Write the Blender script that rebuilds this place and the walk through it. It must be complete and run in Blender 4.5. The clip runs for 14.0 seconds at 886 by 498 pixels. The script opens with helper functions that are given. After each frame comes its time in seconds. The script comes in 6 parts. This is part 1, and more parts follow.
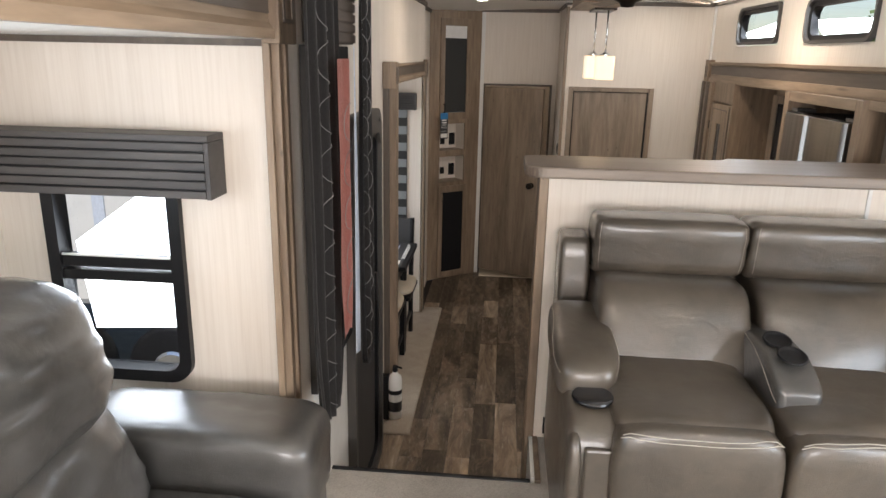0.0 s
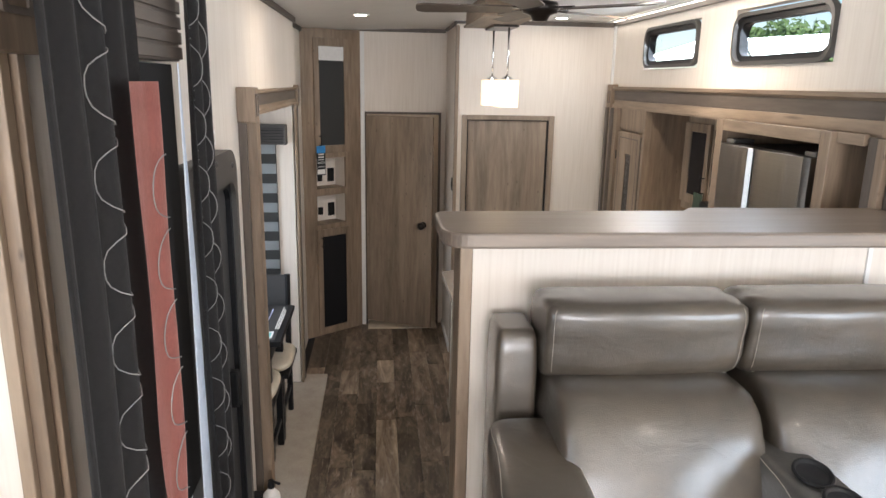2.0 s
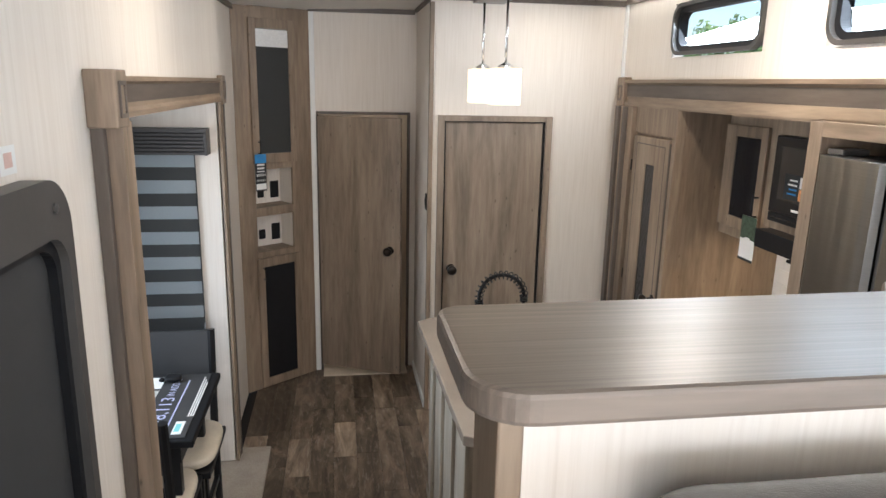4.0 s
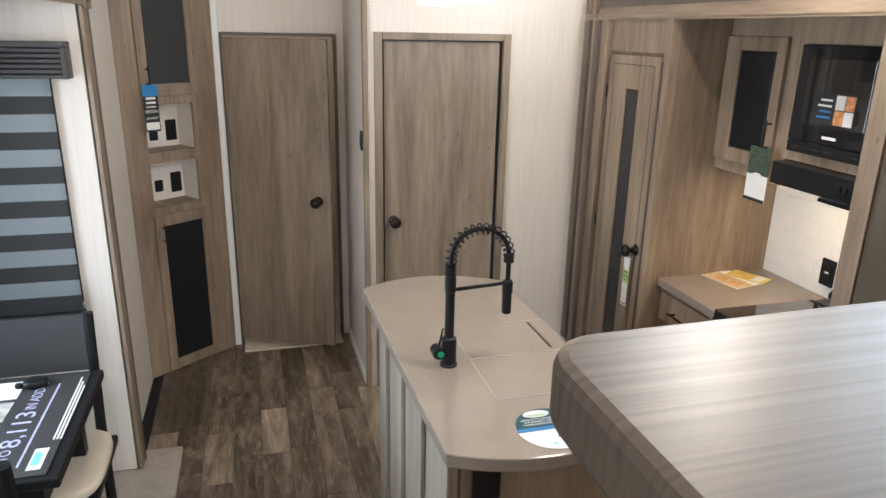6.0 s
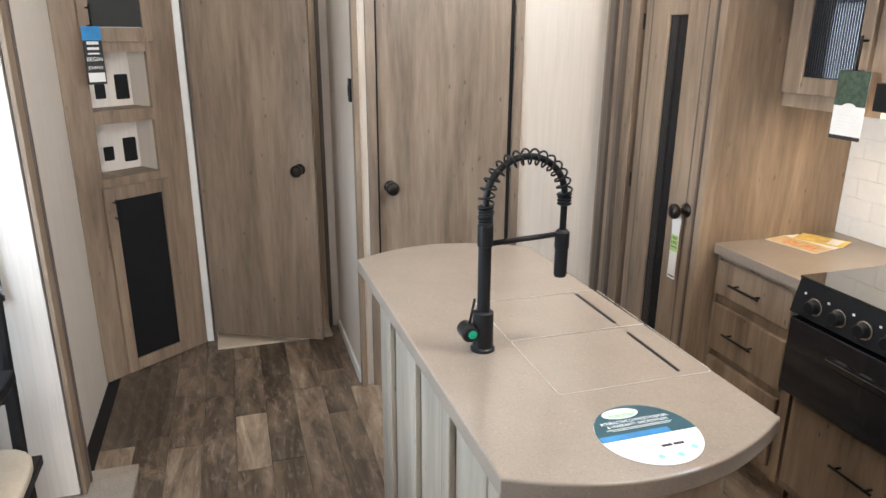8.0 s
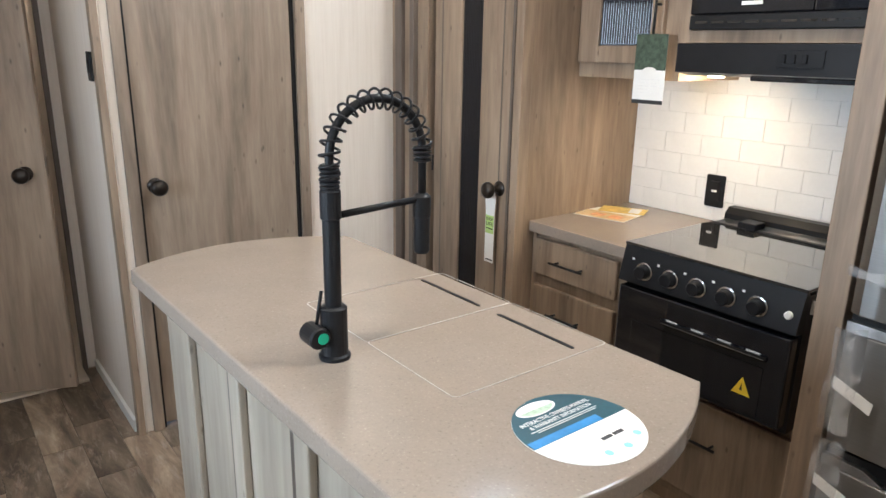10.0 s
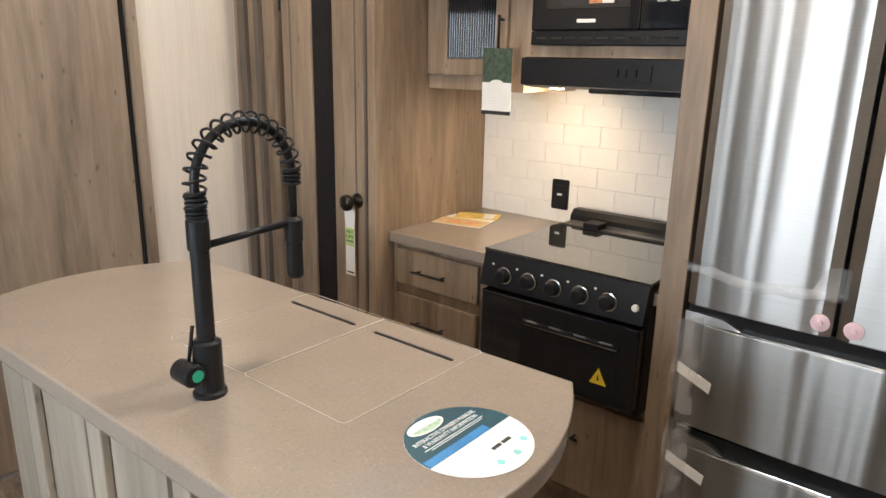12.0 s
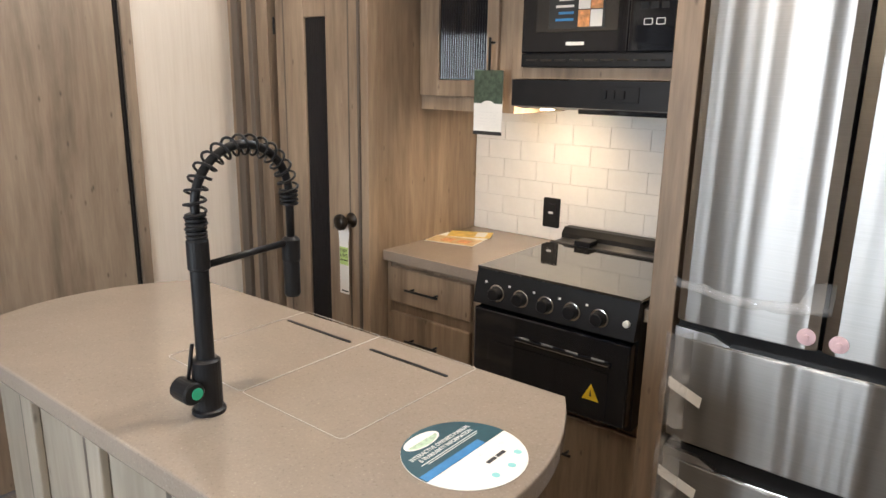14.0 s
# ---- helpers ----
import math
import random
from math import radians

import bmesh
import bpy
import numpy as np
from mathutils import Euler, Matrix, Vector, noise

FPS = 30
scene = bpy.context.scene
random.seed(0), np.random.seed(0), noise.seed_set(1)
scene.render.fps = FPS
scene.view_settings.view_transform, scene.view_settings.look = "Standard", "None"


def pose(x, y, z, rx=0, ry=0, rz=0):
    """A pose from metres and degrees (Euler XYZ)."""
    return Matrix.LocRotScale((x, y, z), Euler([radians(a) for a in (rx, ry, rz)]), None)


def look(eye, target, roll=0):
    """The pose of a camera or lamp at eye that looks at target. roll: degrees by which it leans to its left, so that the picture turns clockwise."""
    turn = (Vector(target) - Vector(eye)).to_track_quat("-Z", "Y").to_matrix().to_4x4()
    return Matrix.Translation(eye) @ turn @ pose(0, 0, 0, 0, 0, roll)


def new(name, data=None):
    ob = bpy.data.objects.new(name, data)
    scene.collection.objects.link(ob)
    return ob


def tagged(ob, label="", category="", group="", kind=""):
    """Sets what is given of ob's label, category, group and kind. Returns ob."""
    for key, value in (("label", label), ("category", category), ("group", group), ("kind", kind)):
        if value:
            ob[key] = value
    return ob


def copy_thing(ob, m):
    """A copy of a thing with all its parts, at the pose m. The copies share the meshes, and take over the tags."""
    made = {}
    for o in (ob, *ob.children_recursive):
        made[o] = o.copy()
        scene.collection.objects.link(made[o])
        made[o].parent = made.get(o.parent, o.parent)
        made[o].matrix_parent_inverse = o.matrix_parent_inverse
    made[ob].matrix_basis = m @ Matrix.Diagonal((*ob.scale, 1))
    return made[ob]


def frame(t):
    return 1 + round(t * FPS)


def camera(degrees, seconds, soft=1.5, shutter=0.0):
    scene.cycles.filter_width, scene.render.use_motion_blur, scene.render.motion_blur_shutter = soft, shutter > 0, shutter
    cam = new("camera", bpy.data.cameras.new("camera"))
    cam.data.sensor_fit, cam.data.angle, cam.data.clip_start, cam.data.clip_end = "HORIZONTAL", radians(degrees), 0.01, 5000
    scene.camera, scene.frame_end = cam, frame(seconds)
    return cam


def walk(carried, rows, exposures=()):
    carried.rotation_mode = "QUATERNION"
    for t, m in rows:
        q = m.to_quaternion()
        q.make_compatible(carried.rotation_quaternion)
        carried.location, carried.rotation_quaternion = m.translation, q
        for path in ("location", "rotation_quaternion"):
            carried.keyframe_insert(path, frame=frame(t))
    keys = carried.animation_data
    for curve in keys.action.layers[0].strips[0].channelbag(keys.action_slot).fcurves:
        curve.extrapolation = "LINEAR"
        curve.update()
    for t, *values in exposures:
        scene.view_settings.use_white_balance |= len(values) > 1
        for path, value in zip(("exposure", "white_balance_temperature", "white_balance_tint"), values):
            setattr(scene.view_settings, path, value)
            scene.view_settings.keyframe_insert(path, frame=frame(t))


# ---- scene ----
cam = camera(65.8, 14.0)

PATH = [
    (0, (-0.117, 0.173, 2.09), (-0.278, 2.089, 1.542), 1.2),
    (0.5, (-0.139, 0.208, 2.103), (-0.113, 2.137, 1.576), 1.4),
    (1, (-0.185, 0.339, 2.108), (-0.067, 2.269, 1.596), 1.4),
    (1.5, (-0.178, 0.639, 2.082), (-0.016, 2.57, 1.589), 1.2),
    (2, (-0.191, 0.969, 2.078), (-0.01, 2.904, 1.605), 1.1),
    (2.5, (-0.227, 1.271, 2.076), (-0.022, 3.205, 1.608), 1.2),
    (3, (-0.202, 1.522, 2.058), (0.025, 3.453, 1.59), 1.1),
    (3.2, (-0.181, 1.615, 2.067), (0.052, 3.545, 1.6), 1.1),
    (5.3, (-0.162, 2.547, 1.944), (0.291, 4.42, 1.408), 1.3),
    (5.5, (-0.151, 2.591, 1.937), (0.321, 4.451, 1.372), 1.3),
    (6, (-0.177, 2.676, 1.864), (0.339, 4.51, 1.256), 1.2),
    (6.5, (-0.183, 2.826, 1.852), (0.351, 4.652, 1.235), 1.0),
    (7, (-0.164, 2.931, 1.723), (0.377, 4.757, 1.111), 0.8),
    (7.2, (-0.152, 2.977, 1.689), (0.386, 4.804, 1.077), 0.5),
    (9.3, (-0.13, 3.451, 1.421), (0.699, 5.18, 0.855), 0.6),
    (9.5, (-0.143, 3.476, 1.41), (0.776, 5.162, 0.848), 0.7),
    (10, (-0.153, 3.517, 1.402), (1.024, 5.036, 0.846), 1.0),
    (10.5, (-0.163, 3.536, 1.415), (1.199, 4.891, 0.861), 1.2),
    (11, (-0.18, 3.537, 1.42), (1.26, 4.81, 0.865), 1.2),
    (11.5, (-0.184, 3.544, 1.428), (1.293, 4.776, 0.88), 1.3),
    (12, (-0.184, 3.551, 1.427), (1.31, 4.767, 0.891), 1.2),
    (12.5, (-0.188, 3.546, 1.427), (1.318, 4.753, 0.902), 1.2),
    (13, (-0.195, 3.542, 1.43), (1.318, 4.746, 0.917), 1.1),
    (13.5, (-0.202, 3.536, 1.436), (1.313, 4.742, 0.938), 1.0),
    (14, (-0.207, 3.537, 1.434), (1.312, 4.745, 0.95), 1.0),
]
EXPOSURES = [(0.0, 0.0, 6500, 11), (1.0, 0.13, 6420, 10), (1.5, 0.17, 6350, 10), (2.5, 0.62, 5950, 10), (3.2, 0.55, 5950, 9), (5.5, 0.75, 5700, 7), (6.5, 1.05, 5950, 7), (7.2, 1.2, 5900, 7), (9.5, 1.35, 5550, 6), (10.2, 1.16, 5780, 7), (11.0, 0.99, 6300, 9), (12.0, 1.02, 6320, 9), (14.0, 1.0, 6370, 10)]
walk(cam, [(t, look(e, g, r)) for t, e, g, r in PATH], EXPOSURES)

# exposure and light
W = bpy.data.worlds.new("sky")
scene.world = W
W.use_nodes = True
_n = W.node_tree.nodes
_sky = _n.new("ShaderNodeTexSky")
_sky.sky_type = "NISHITA"
_sky.sun_disc = False
_sky.sun_elevation = radians(66)
_sky.sun_rotation = radians(170)
W.node_tree.links.new(_sky.outputs[0], _n["Background"].inputs[0])
_n["Background"].inputs[1].default_value = 0.15
SUN = bpy.data.lights.new("sun", "SUN")
SUN.energy, SUN.angle, SUN.color = 4.5, radians(0.6), (1.0, 0.95, 0.86)
sun_ob = new("sun", SUN)
sun_ob.matrix_world = look((1.0, -6.0, 14.0), (0, 0, 0))


def area(name, eye, target, sx, sy, watts, color):
    d = bpy.data.lights.new(name, "AREA")
    d.shape, d.size, d.size_y, d.energy, d.color = "RECTANGLE", sx, sy, watts, color
    ob = new(name, d)
    ob.matrix_world = look(eye, target)
    return ob


DAY = (0.84, 0.92, 1.0)
WARM = (1.0, 0.74, 0.46)
SOFT = (1.0, 0.83, 0.66)
DAYW = (1.0, 0.955, 0.945)
# daylight standing in the window openings
dinette_light = area("window_light", (-1.60, 4.5, 1.35), (0, 4.5, 1.1), 1.0, 0.85, 11.5, DAY)
dinette_light.data.spread = radians(125)
area("window_light", (-1.60, 0.4, 1.55), (0, 0.4, 1.4), 1.6, 0.9, 36, DAY)
area("window_light", (-1.22, 2.13, 1.45), (-0.9, 0.0, 1.0), 0.38, 0.5, 4, DAY)
area("window_light", (2.12, 0.4, 1.55), (0.3, 0.9, 1.1), 1.6, 0.9, 42, DAY)
area("window_light", (0.3, -2.55, 1.6), (0.4, 0.0, 1.0), 1.8, 1.0, 98, DAYW)
area("window_light", (1.53, 5.06, 2.31), (0.6, 5.0, 1.6), 0.7, 0.2, 5, DAY)
area("window_light", (1.53, 3.88, 2.31), (0.6, 3.9, 1.6), 0.75, 0.2, 5, DAY)


# ---- materials ----
def mat(name):
    m = bpy.data.materials.new(name)
    m.use_nodes = True
    return m, m.node_tree.nodes, m.node_tree.links, m.node_tree.nodes["Principled BSDF"]


def coords(n, l, scale, kind="Object"):
    tc, mp = n.new("ShaderNodeTexCoord"), n.new("ShaderNodeMapping")
    mp.inputs["Scale"].default_value = scale
    l.new(tc.outputs[kind], mp.inputs["Vector"])
    return mp.outputs[0]


def noise_tex(n, l, vec, scale=1.0, detail=4.0, rough=0.55, distort=0.0):
    t = n.new("ShaderNodeTexNoise")
    t.inputs["Scale"].default_value, t.inputs["Detail"].default_value = scale, detail
    t.inputs["Roughness"].default_value, t.inputs["Distortion"].default_value = rough, distort
    l.new(vec, t.inputs["Vector"])
    return t.outputs["Fac"]


def ramp(n, l, fac, stops):
    r = n.new("ShaderNodeValToRGB")
    r.color_ramp.elements[0].position, r.color_ramp.elements[0].color = stops[0][0], (*stops[0][1], 1)
    r.color_ramp.elements[1].position, r.color_ramp.elements[1].color = stops[-1][0], (*stops[-1][1], 1)
    for p, c in stops[1:-1]:
        r.color_ramp.elements.new(p).color = (*c, 1)
    l.new(fac, r.inputs[0])
    return r.outputs[0]


def mixc(n, l, fac, a, b, how="MIX"):
    m = n.new("ShaderNodeMix")
    m.data_type, m.blend_type = "RGBA", how
    for sock, v in ((m.inputs["Factor"], fac), (m.inputs[6], a), (m.inputs[7], b)):
        if hasattr(v, "links"):
            l.new(v, sock)
        elif isinstance(v, tuple):
            sock.default_value = (*v, 1)
        else:
            sock.default_value = v
    return m.outputs[2]


def bump(n, l, fac, strength, dist, bs):
    b = n.new("ShaderNodeBump")
    b.inputs["Strength"].default_value, b.inputs["Distance"].default_value = strength, dist
    l.new(fac, b.inputs["Height"])
    l.new(b.outputs[0], bs.inputs["Normal"])


def plain(name, col, rough=0.5, metal=0.0, var=0.12, scale=14.0, bmp=0.0, coat=0.0):
    """A surface with soft uneven tone at two sizes."""
    m, n, l, bs = mat(name)
    v = coords(n, l, (1, 1, 1))
    f = noise_tex(n, l, v, scale, 5)
    g = noise_tex(n, l, v, scale * 9, 3)
    lo, hi = tuple(c * (1 - var) for c in col), tuple(min(1, c * (1 + var)) for c in col)
    c = mixc(n, l, 0.3, ramp(n, l, f, [(0.3, lo), (0.7, hi)]), ramp(n, l, g, [(0.3, lo), (0.7, hi)]))
    l.new(c, bs.inputs["Base Color"])
    bs.inputs["Roughness"].default_value, bs.inputs["Metallic"].default_value = rough, metal
    bs.inputs["Coat Weight"].default_value = coat
    if bmp:
        bump(n, l, g, bmp, 0.002, bs)
    return m


def wood(name, dark, mid, light, axis="z", rough=0.5, fine=1.0, knots=True, seed=0.0):
    m, n, l, bs = mat(name)
    s = {"z": (6.5, 6.5, 0.7), "y": (6.5, 0.7, 6.5), "x": (0.7, 6.5, 6.5)}[axis]
    tc, mp = n.new("ShaderNodeTexCoord"), n.new("ShaderNodeMapping")
    mp.inputs["Scale"].default_value = tuple(k * fine for k in s)
    mp.inputs["Location"].default_value = (seed, seed * 0.7, seed * 0.3)
    info = n.new("ShaderNodeObjectInfo")
    shift = n.new("ShaderNodeVectorMath")
    shift.operation = "MULTIPLY_ADD"
    l.new(info.outputs["Random"], shift.inputs[0])
    shift.inputs[1].default_value = (0.9, 1.7, 2.3)
    l.new(tc.outputs["Object"], shift.inputs[2])
    l.new(shift.outputs[0], mp.inputs["Vector"])
    v = mp.outputs[0]
    f = noise_tex(n, l, v, 1.0, 8, 0.62, 0.9)
    c = ramp(n, l, f, [(0.28, dark), (0.5, mid), (0.72, light)])
    v2 = coords(n, l, tuple(k * 7 * fine for k in s))
    g = noise_tex(n, l, v2, 1.0, 4, 0.6)
    c = mixc(n, l, 0.25, c, ramp(n, l, g, [(0.35, dark), (0.65, light)]))
    if knots:
        k = n.new("ShaderNodeTexVoronoi")
        v3 = coords(n, l, tuple(q * 0.36 for q in (s[0], s[1], s[2])) if axis != "z" else (4, 4, 1.6))
        l.new(v3, k.inputs["Vector"])
        kn = ramp(n, l, k.outputs["Distance"], [(0.02, (0.8, 0.8, 0.8)), (0.11, (0, 0, 0))])
        c = mixc(n, l, kn, c, tuple(d * 0.6 for d in dark))
    big = noise_tex(n, l, coords(n, l, (1.3, 1.3, 0.7)), 1.0, 2)
    c = mixc(n, l, 0.5, c, ramp(n, l, big, [(0.3, (0.36, 0.36, 0.36)), (0.7, (0.64, 0.64, 0.64))]), "OVERLAY")
    l.new(c, bs.inputs["Base Color"])
    bs.inputs["Roughness"].default_value = rough
    bump(n, l, g, 0.12, 0.001, bs)
    return m


def wall_mat():
    m, n, l, bs = mat("cream_wallboard")
    f = noise_tex(n, l, coords(n, l, (90, 90, 3.0)), 1.0, 5, 0.65)
    g = noise_tex(n, l, coords(n, l, (14, 14, 0.7)), 1.0, 3)
    c = ramp(n, l, f, [(0.25, (0.64, 0.567, 0.480)), (0.5, (0.73, 0.662, 0.578)), (0.75, (0.79, 0.727, 0.648))])
    c = mixc(n, l, 0.3, c, ramp(n, l, g, [(0.3, (0.68, 0.605, 0.535)), (0.7, (0.77, 0.705, 0.64))]))
    l.new(c, bs.inputs["Base Color"])
    bs.inputs["Roughness"].default_value = 0.6
    bump(n, l, f, 0.12, 0.001, bs)
    return m


def floor_mat():
    m, n, l, bs = mat("weathered_vinyl_plank")
    info = n.new("ShaderNodeObjectInfo")
    tc, mp = n.new("ShaderNodeTexCoord"), n.new("ShaderNodeMapping")
    shift = n.new("ShaderNodeVectorMath")
    shift.operation = "MULTIPLY_ADD"
    l.new(info.outputs["Random"], shift.inputs[0])
    shift.inputs[1].default_value = (3.1, 7.7, 0)
    l.new(tc.outputs["Object"], shift.inputs[2])
    l.new(shift.outputs[0], mp.inputs["Vector"])
    mp.inputs["Scale"].default_value = (8, 1.5, 1)
    f = noise_tex(n, l, mp.outputs[0], 1.0, 9, 0.68, 1.2)
    mp2 = n.new("ShaderNodeMapping")
    mp2.inputs["Scale"].default_value = (42, 9, 1)
    l.new(shift.outputs[0], mp2.inputs["Vector"])
    g = noise_tex(n, l, mp2.outputs[0], 1.0, 6, 0.7, 0.5)
    base = ramp(n, l, f, [(0.30, (0.032, 0.023, 0.018)), (0.46, (0.100, 0.074, 0.052)), (0.62, (0.198, 0.154, 0.110)), (0.80, (0.37, 0.312, 0.245))])
    tone = ramp(n, l, info.outputs["Random"], [(0.0, (0.24, 0.24, 0.24)), (0.35, (0.42, 0.42, 0.42)), (0.7, (0.5, 0.49, 0.48)), (0.85, (0.60, 0.58, 0.56)), (1.0, (0.74, 0.71, 0.68))])
    hs = n.new("ShaderNodeHueSaturation")
    mr = n.new("ShaderNodeMapRange")
    mr.inputs["To Min"].default_value, mr.inputs["To Max"].default_value = 0.78, 3.0
    pw = n.new("ShaderNodeMath")
    pw.operation = "POWER"
    pw.inputs[1].default_value = 2.8
    l.new(info.outputs["Random"], pw.inputs[0])
    l.new(pw.outputs[0], mr.inputs["Value"])
    l.new(mr.outputs[0], hs.inputs["Value"])
    l.new(base, hs.inputs["Color"])
    c = hs.outputs["Color"]
    mp3 = n.new("ShaderNodeMapping")
    mp3.inputs["Scale"].default_value = (7, 3.2, 1)
    l.new(shift.outputs[0], mp3.inputs["Vector"])
    big = ramp(n, l, noise_tex(n, l, mp3.outputs[0], 1.0, 7, 0.75, 1.5), [(0.50, (0, 0, 0)), (0.66, (0.75, 0.75, 0.75))])
    c = mixc(n, l, big, c, (0.27, 0.196, 0.138))
    worn = ramp(n, l, g, [(0.54, (0, 0, 0)), (0.68, (1, 1, 1))])
    c = mixc(n, l, mixc(n, l, 1.0, worn, tone, "MULTIPLY"), c, (0.44, 0.38, 0.32))
    l.new(c, bs.inputs["Base Color"])
    bs.inputs["Roughness"].default_value = 0.42
    bump(n, l, g, 0.15, 0.001, bs)
    return m


def leather_mat(name, col):
    m, n, l, bs = mat(name)
    v = coords(n, l, (1, 1, 1))
    f = noise_tex(n, l, v, 5, 5, 0.6)
    vo = n.new("ShaderNodeTexVoronoi")
    vo.inputs["Scale"].default_value = 420
    l.new(v, vo.inputs["Vector"])
    c = ramp(n, l, f, [(0.28, tuple(k * 0.6 for k in col)), (0.72, tuple(k * 1.35 for k in col))])
    l.new(c, bs.inputs["Base Color"])
    r = n.new("ShaderNodeMapRange")
    r.inputs["To Min"].default_value, r.inputs["To Max"].default_value = 0.25, 0.48
    l.new(noise_tex(n, l, v, 14, 6, 0.7), r.inputs["Value"])
    l.new(r.outputs[0], bs.inputs["Roughness"])
    bs.inputs["Coat Weight"].default_value, bs.inputs["Coat Roughness"].default_value = 1.0, 0.22
    bs.inputs["Specular IOR Level"].default_value = 0.55
    wr = n.new("ShaderNodeMath")
    wr.operation = "ADD"
    l.new(noise_tex(n, l, coords(n, l, (9, 9, 17)), 1.0, 3, 0.5, 1.2), wr.inputs[0])
    sc = n.new("ShaderNodeMath")
    sc.operation = "MULTIPLY"
    sc.inputs[1].default_value = 0.18
    l.new(vo.outputs["Distance"], sc.inputs[0])
    l.new(sc.outputs[0], wr.inputs[1])
    cr = n.new("ShaderNodeTexNoise")
    cr.noise_type = "RIDGED_MULTIFRACTAL"
    cr.inputs["Scale"].default_value, cr.inputs["Detail"].default_value = 13.0, 3.0
    l.new(coords(n, l, (1, 1, 1.7)), cr.inputs["Vector"])
    cm = n.new("ShaderNodeMath")
    cm.operation = "MULTIPLY_ADD"
    cm.inputs[1].default_value = -0.012
    l.new(cr.outputs[0], cm.inputs[0])
    l.new(wr.outputs[0], cm.inputs[2])
    bump(n, l, cm.outputs[0], 0.42, 0.008, bs)
    return m


def stone_mat():
    m, n, l, bs = mat("speckled_solid_surface")
    v = coords(n, l, (1, 1, 1))
    f = noise_tex(n, l, v, 240, 3, 0.6)
    sp = ramp(n, l, f, [(0.28, (0.19, 0.157, 0.128)), (0.37, (0.275, 0.224, 0.180)), (0.64, (0.300, 0.245, 0.198)), (0.74, (0.40, 0.345, 0.29))])
    g = noise_tex(n, l, v, 6, 4)
    c = mixc(n, l, 0.28, sp, ramp(n, l, g, [(0.3, (0.215, 0.183, 0.149)), (0.7, (0.31, 0.265, 0.215))]))
    l.new(c, bs.inputs["Base Color"])
    bs.inputs["Roughness"].default_value = 0.15
    return m


def steel_mat():
    m, n, l, bs = mat("brushed_stainless")
    f = noise_tex(n, l, coords(n, l, (2.0, 2.0, 420)), 1.0, 4)
    c = ramp(n, l, f, [(0.3, (0.262, 0.255, 0.248)), (0.7, (0.292, 0.284, 0.275))])
    l.new(c, bs.inputs["Base Color"])
    bs.inputs["Metallic"].default_value, bs.inputs["Roughness"].default_value = 1.0, 0.36
    tg_ = n.new("ShaderNodeTangent")
    tg_.direction_type, tg_.axis = "RADIAL", "Z"
    l.new(tg_.outputs[0], bs.inputs["Tangent"])
    bs.inputs["Anisotropic"].default_value, bs.inputs["Anisotropic Rotation"].default_value = 0.9, 0.25
    w = noise_tex(n, l, coords(n, l, (1.0, 6.5, 0.15)), 1.0, 2)
    bump(n, l, w, 0.8, 0.03, bs)
    return m


def carpet_mat(name, a, b):
    m, n, l, bs = mat(name)
    v = coords(n, l, (1, 1, 1))
    f = noise_tex(n, l, v, 160, 4, 0.7)
    g = noise_tex(n, l, v, 11, 4)
    c = ramp(n, l, f, [(0.32, a), (0.68, b)])
    c = mixc(n, l, 0.35, c, ramp(n, l, g, [(0.3, a), (0.7, b)]))
    l.new(c, bs.inputs["Base Color"])
    bs.inputs["Roughness"].default_value = 0.95
    bump(n, l, f, 0.8, 0.008, bs)
    return m


def glass_mat(name, col=(1, 1, 1), rough=0.0):
    m, n, l, bs = mat(name)
    bs.inputs["Base Color"].default_value = (*col, 1)
    bs.inputs["Transmission Weight"].default_value, bs.inputs["Roughness"].default_value, bs.inputs["IOR"].default_value = 1.0, rough, 1.1
    return m


def glow(name, col, strength):
    m, n, l, bs = mat(name)
    bs.inputs["Base Color"].default_value = (*col, 1)
    bs.inputs["Emission Color"].default_value, bs.inputs["Emission Strength"].default_value = (*col, 1), strength
    return m


def bar_mat():
    m, n, l, bs = mat("grey_brown_laminate")
    f = noise_tex(n, l, coords(n, l, (2.2, 150, 20)), 1.0, 4, 0.6, 0.2)
    g = noise_tex(n, l, coords(n, l, (1.0, 16, 6)), 1.0, 3)
    c = ramp(n, l, f, [(0.3, (0.125, 0.099, 0.078)), (0.7, (0.27, 0.217, 0.174))])
    c = mixc(n, l, 0.4, c, ramp(n, l, g, [(0.3, (0.16, 0.125, 0.098)), (0.7, (0.25, 0.20, 0.16))]))
    l.new(c, bs.inputs["Base Color"])
    bs.inputs["Roughness"].default_value = 0.38
    bump(n, l, f, 0.12, 0.001, bs)
    return m


M_WALL = wall_mat()
M_CEIL = plain("white_ceiling_panel", (0.74, 0.72, 0.68), 0.55, var=0.04, scale=6)
M_WOOD = wood("driftwood_cabinet", (0.112, 0.078, 0.051), (0.240, 0.174, 0.119), (0.372, 0.280, 0.196))
M_WOODH = wood("driftwood_cabinet_across", (0.112, 0.078, 0.051), (0.240, 0.174, 0.119), (0.372, 0.280, 0.196), "y")
M_WOODX = wood("driftwood_cabinet_cross", (0.112, 0.078, 0.051), (0.240, 0.174, 0.119), (0.372, 0.280, 0.196), "x")
M_DOOR = wood("driftwood_door", (0.118, 0.087, 0.062), (0.255, 0.195, 0.142), (0.375, 0.295, 0.220), seed=3.3)
M_TRIMD = wood("dark_trim_wood", (0.060, 0.046, 0.036), (0.10, 0.078, 0.062), (0.15, 0.12, 0.095), knots=False)
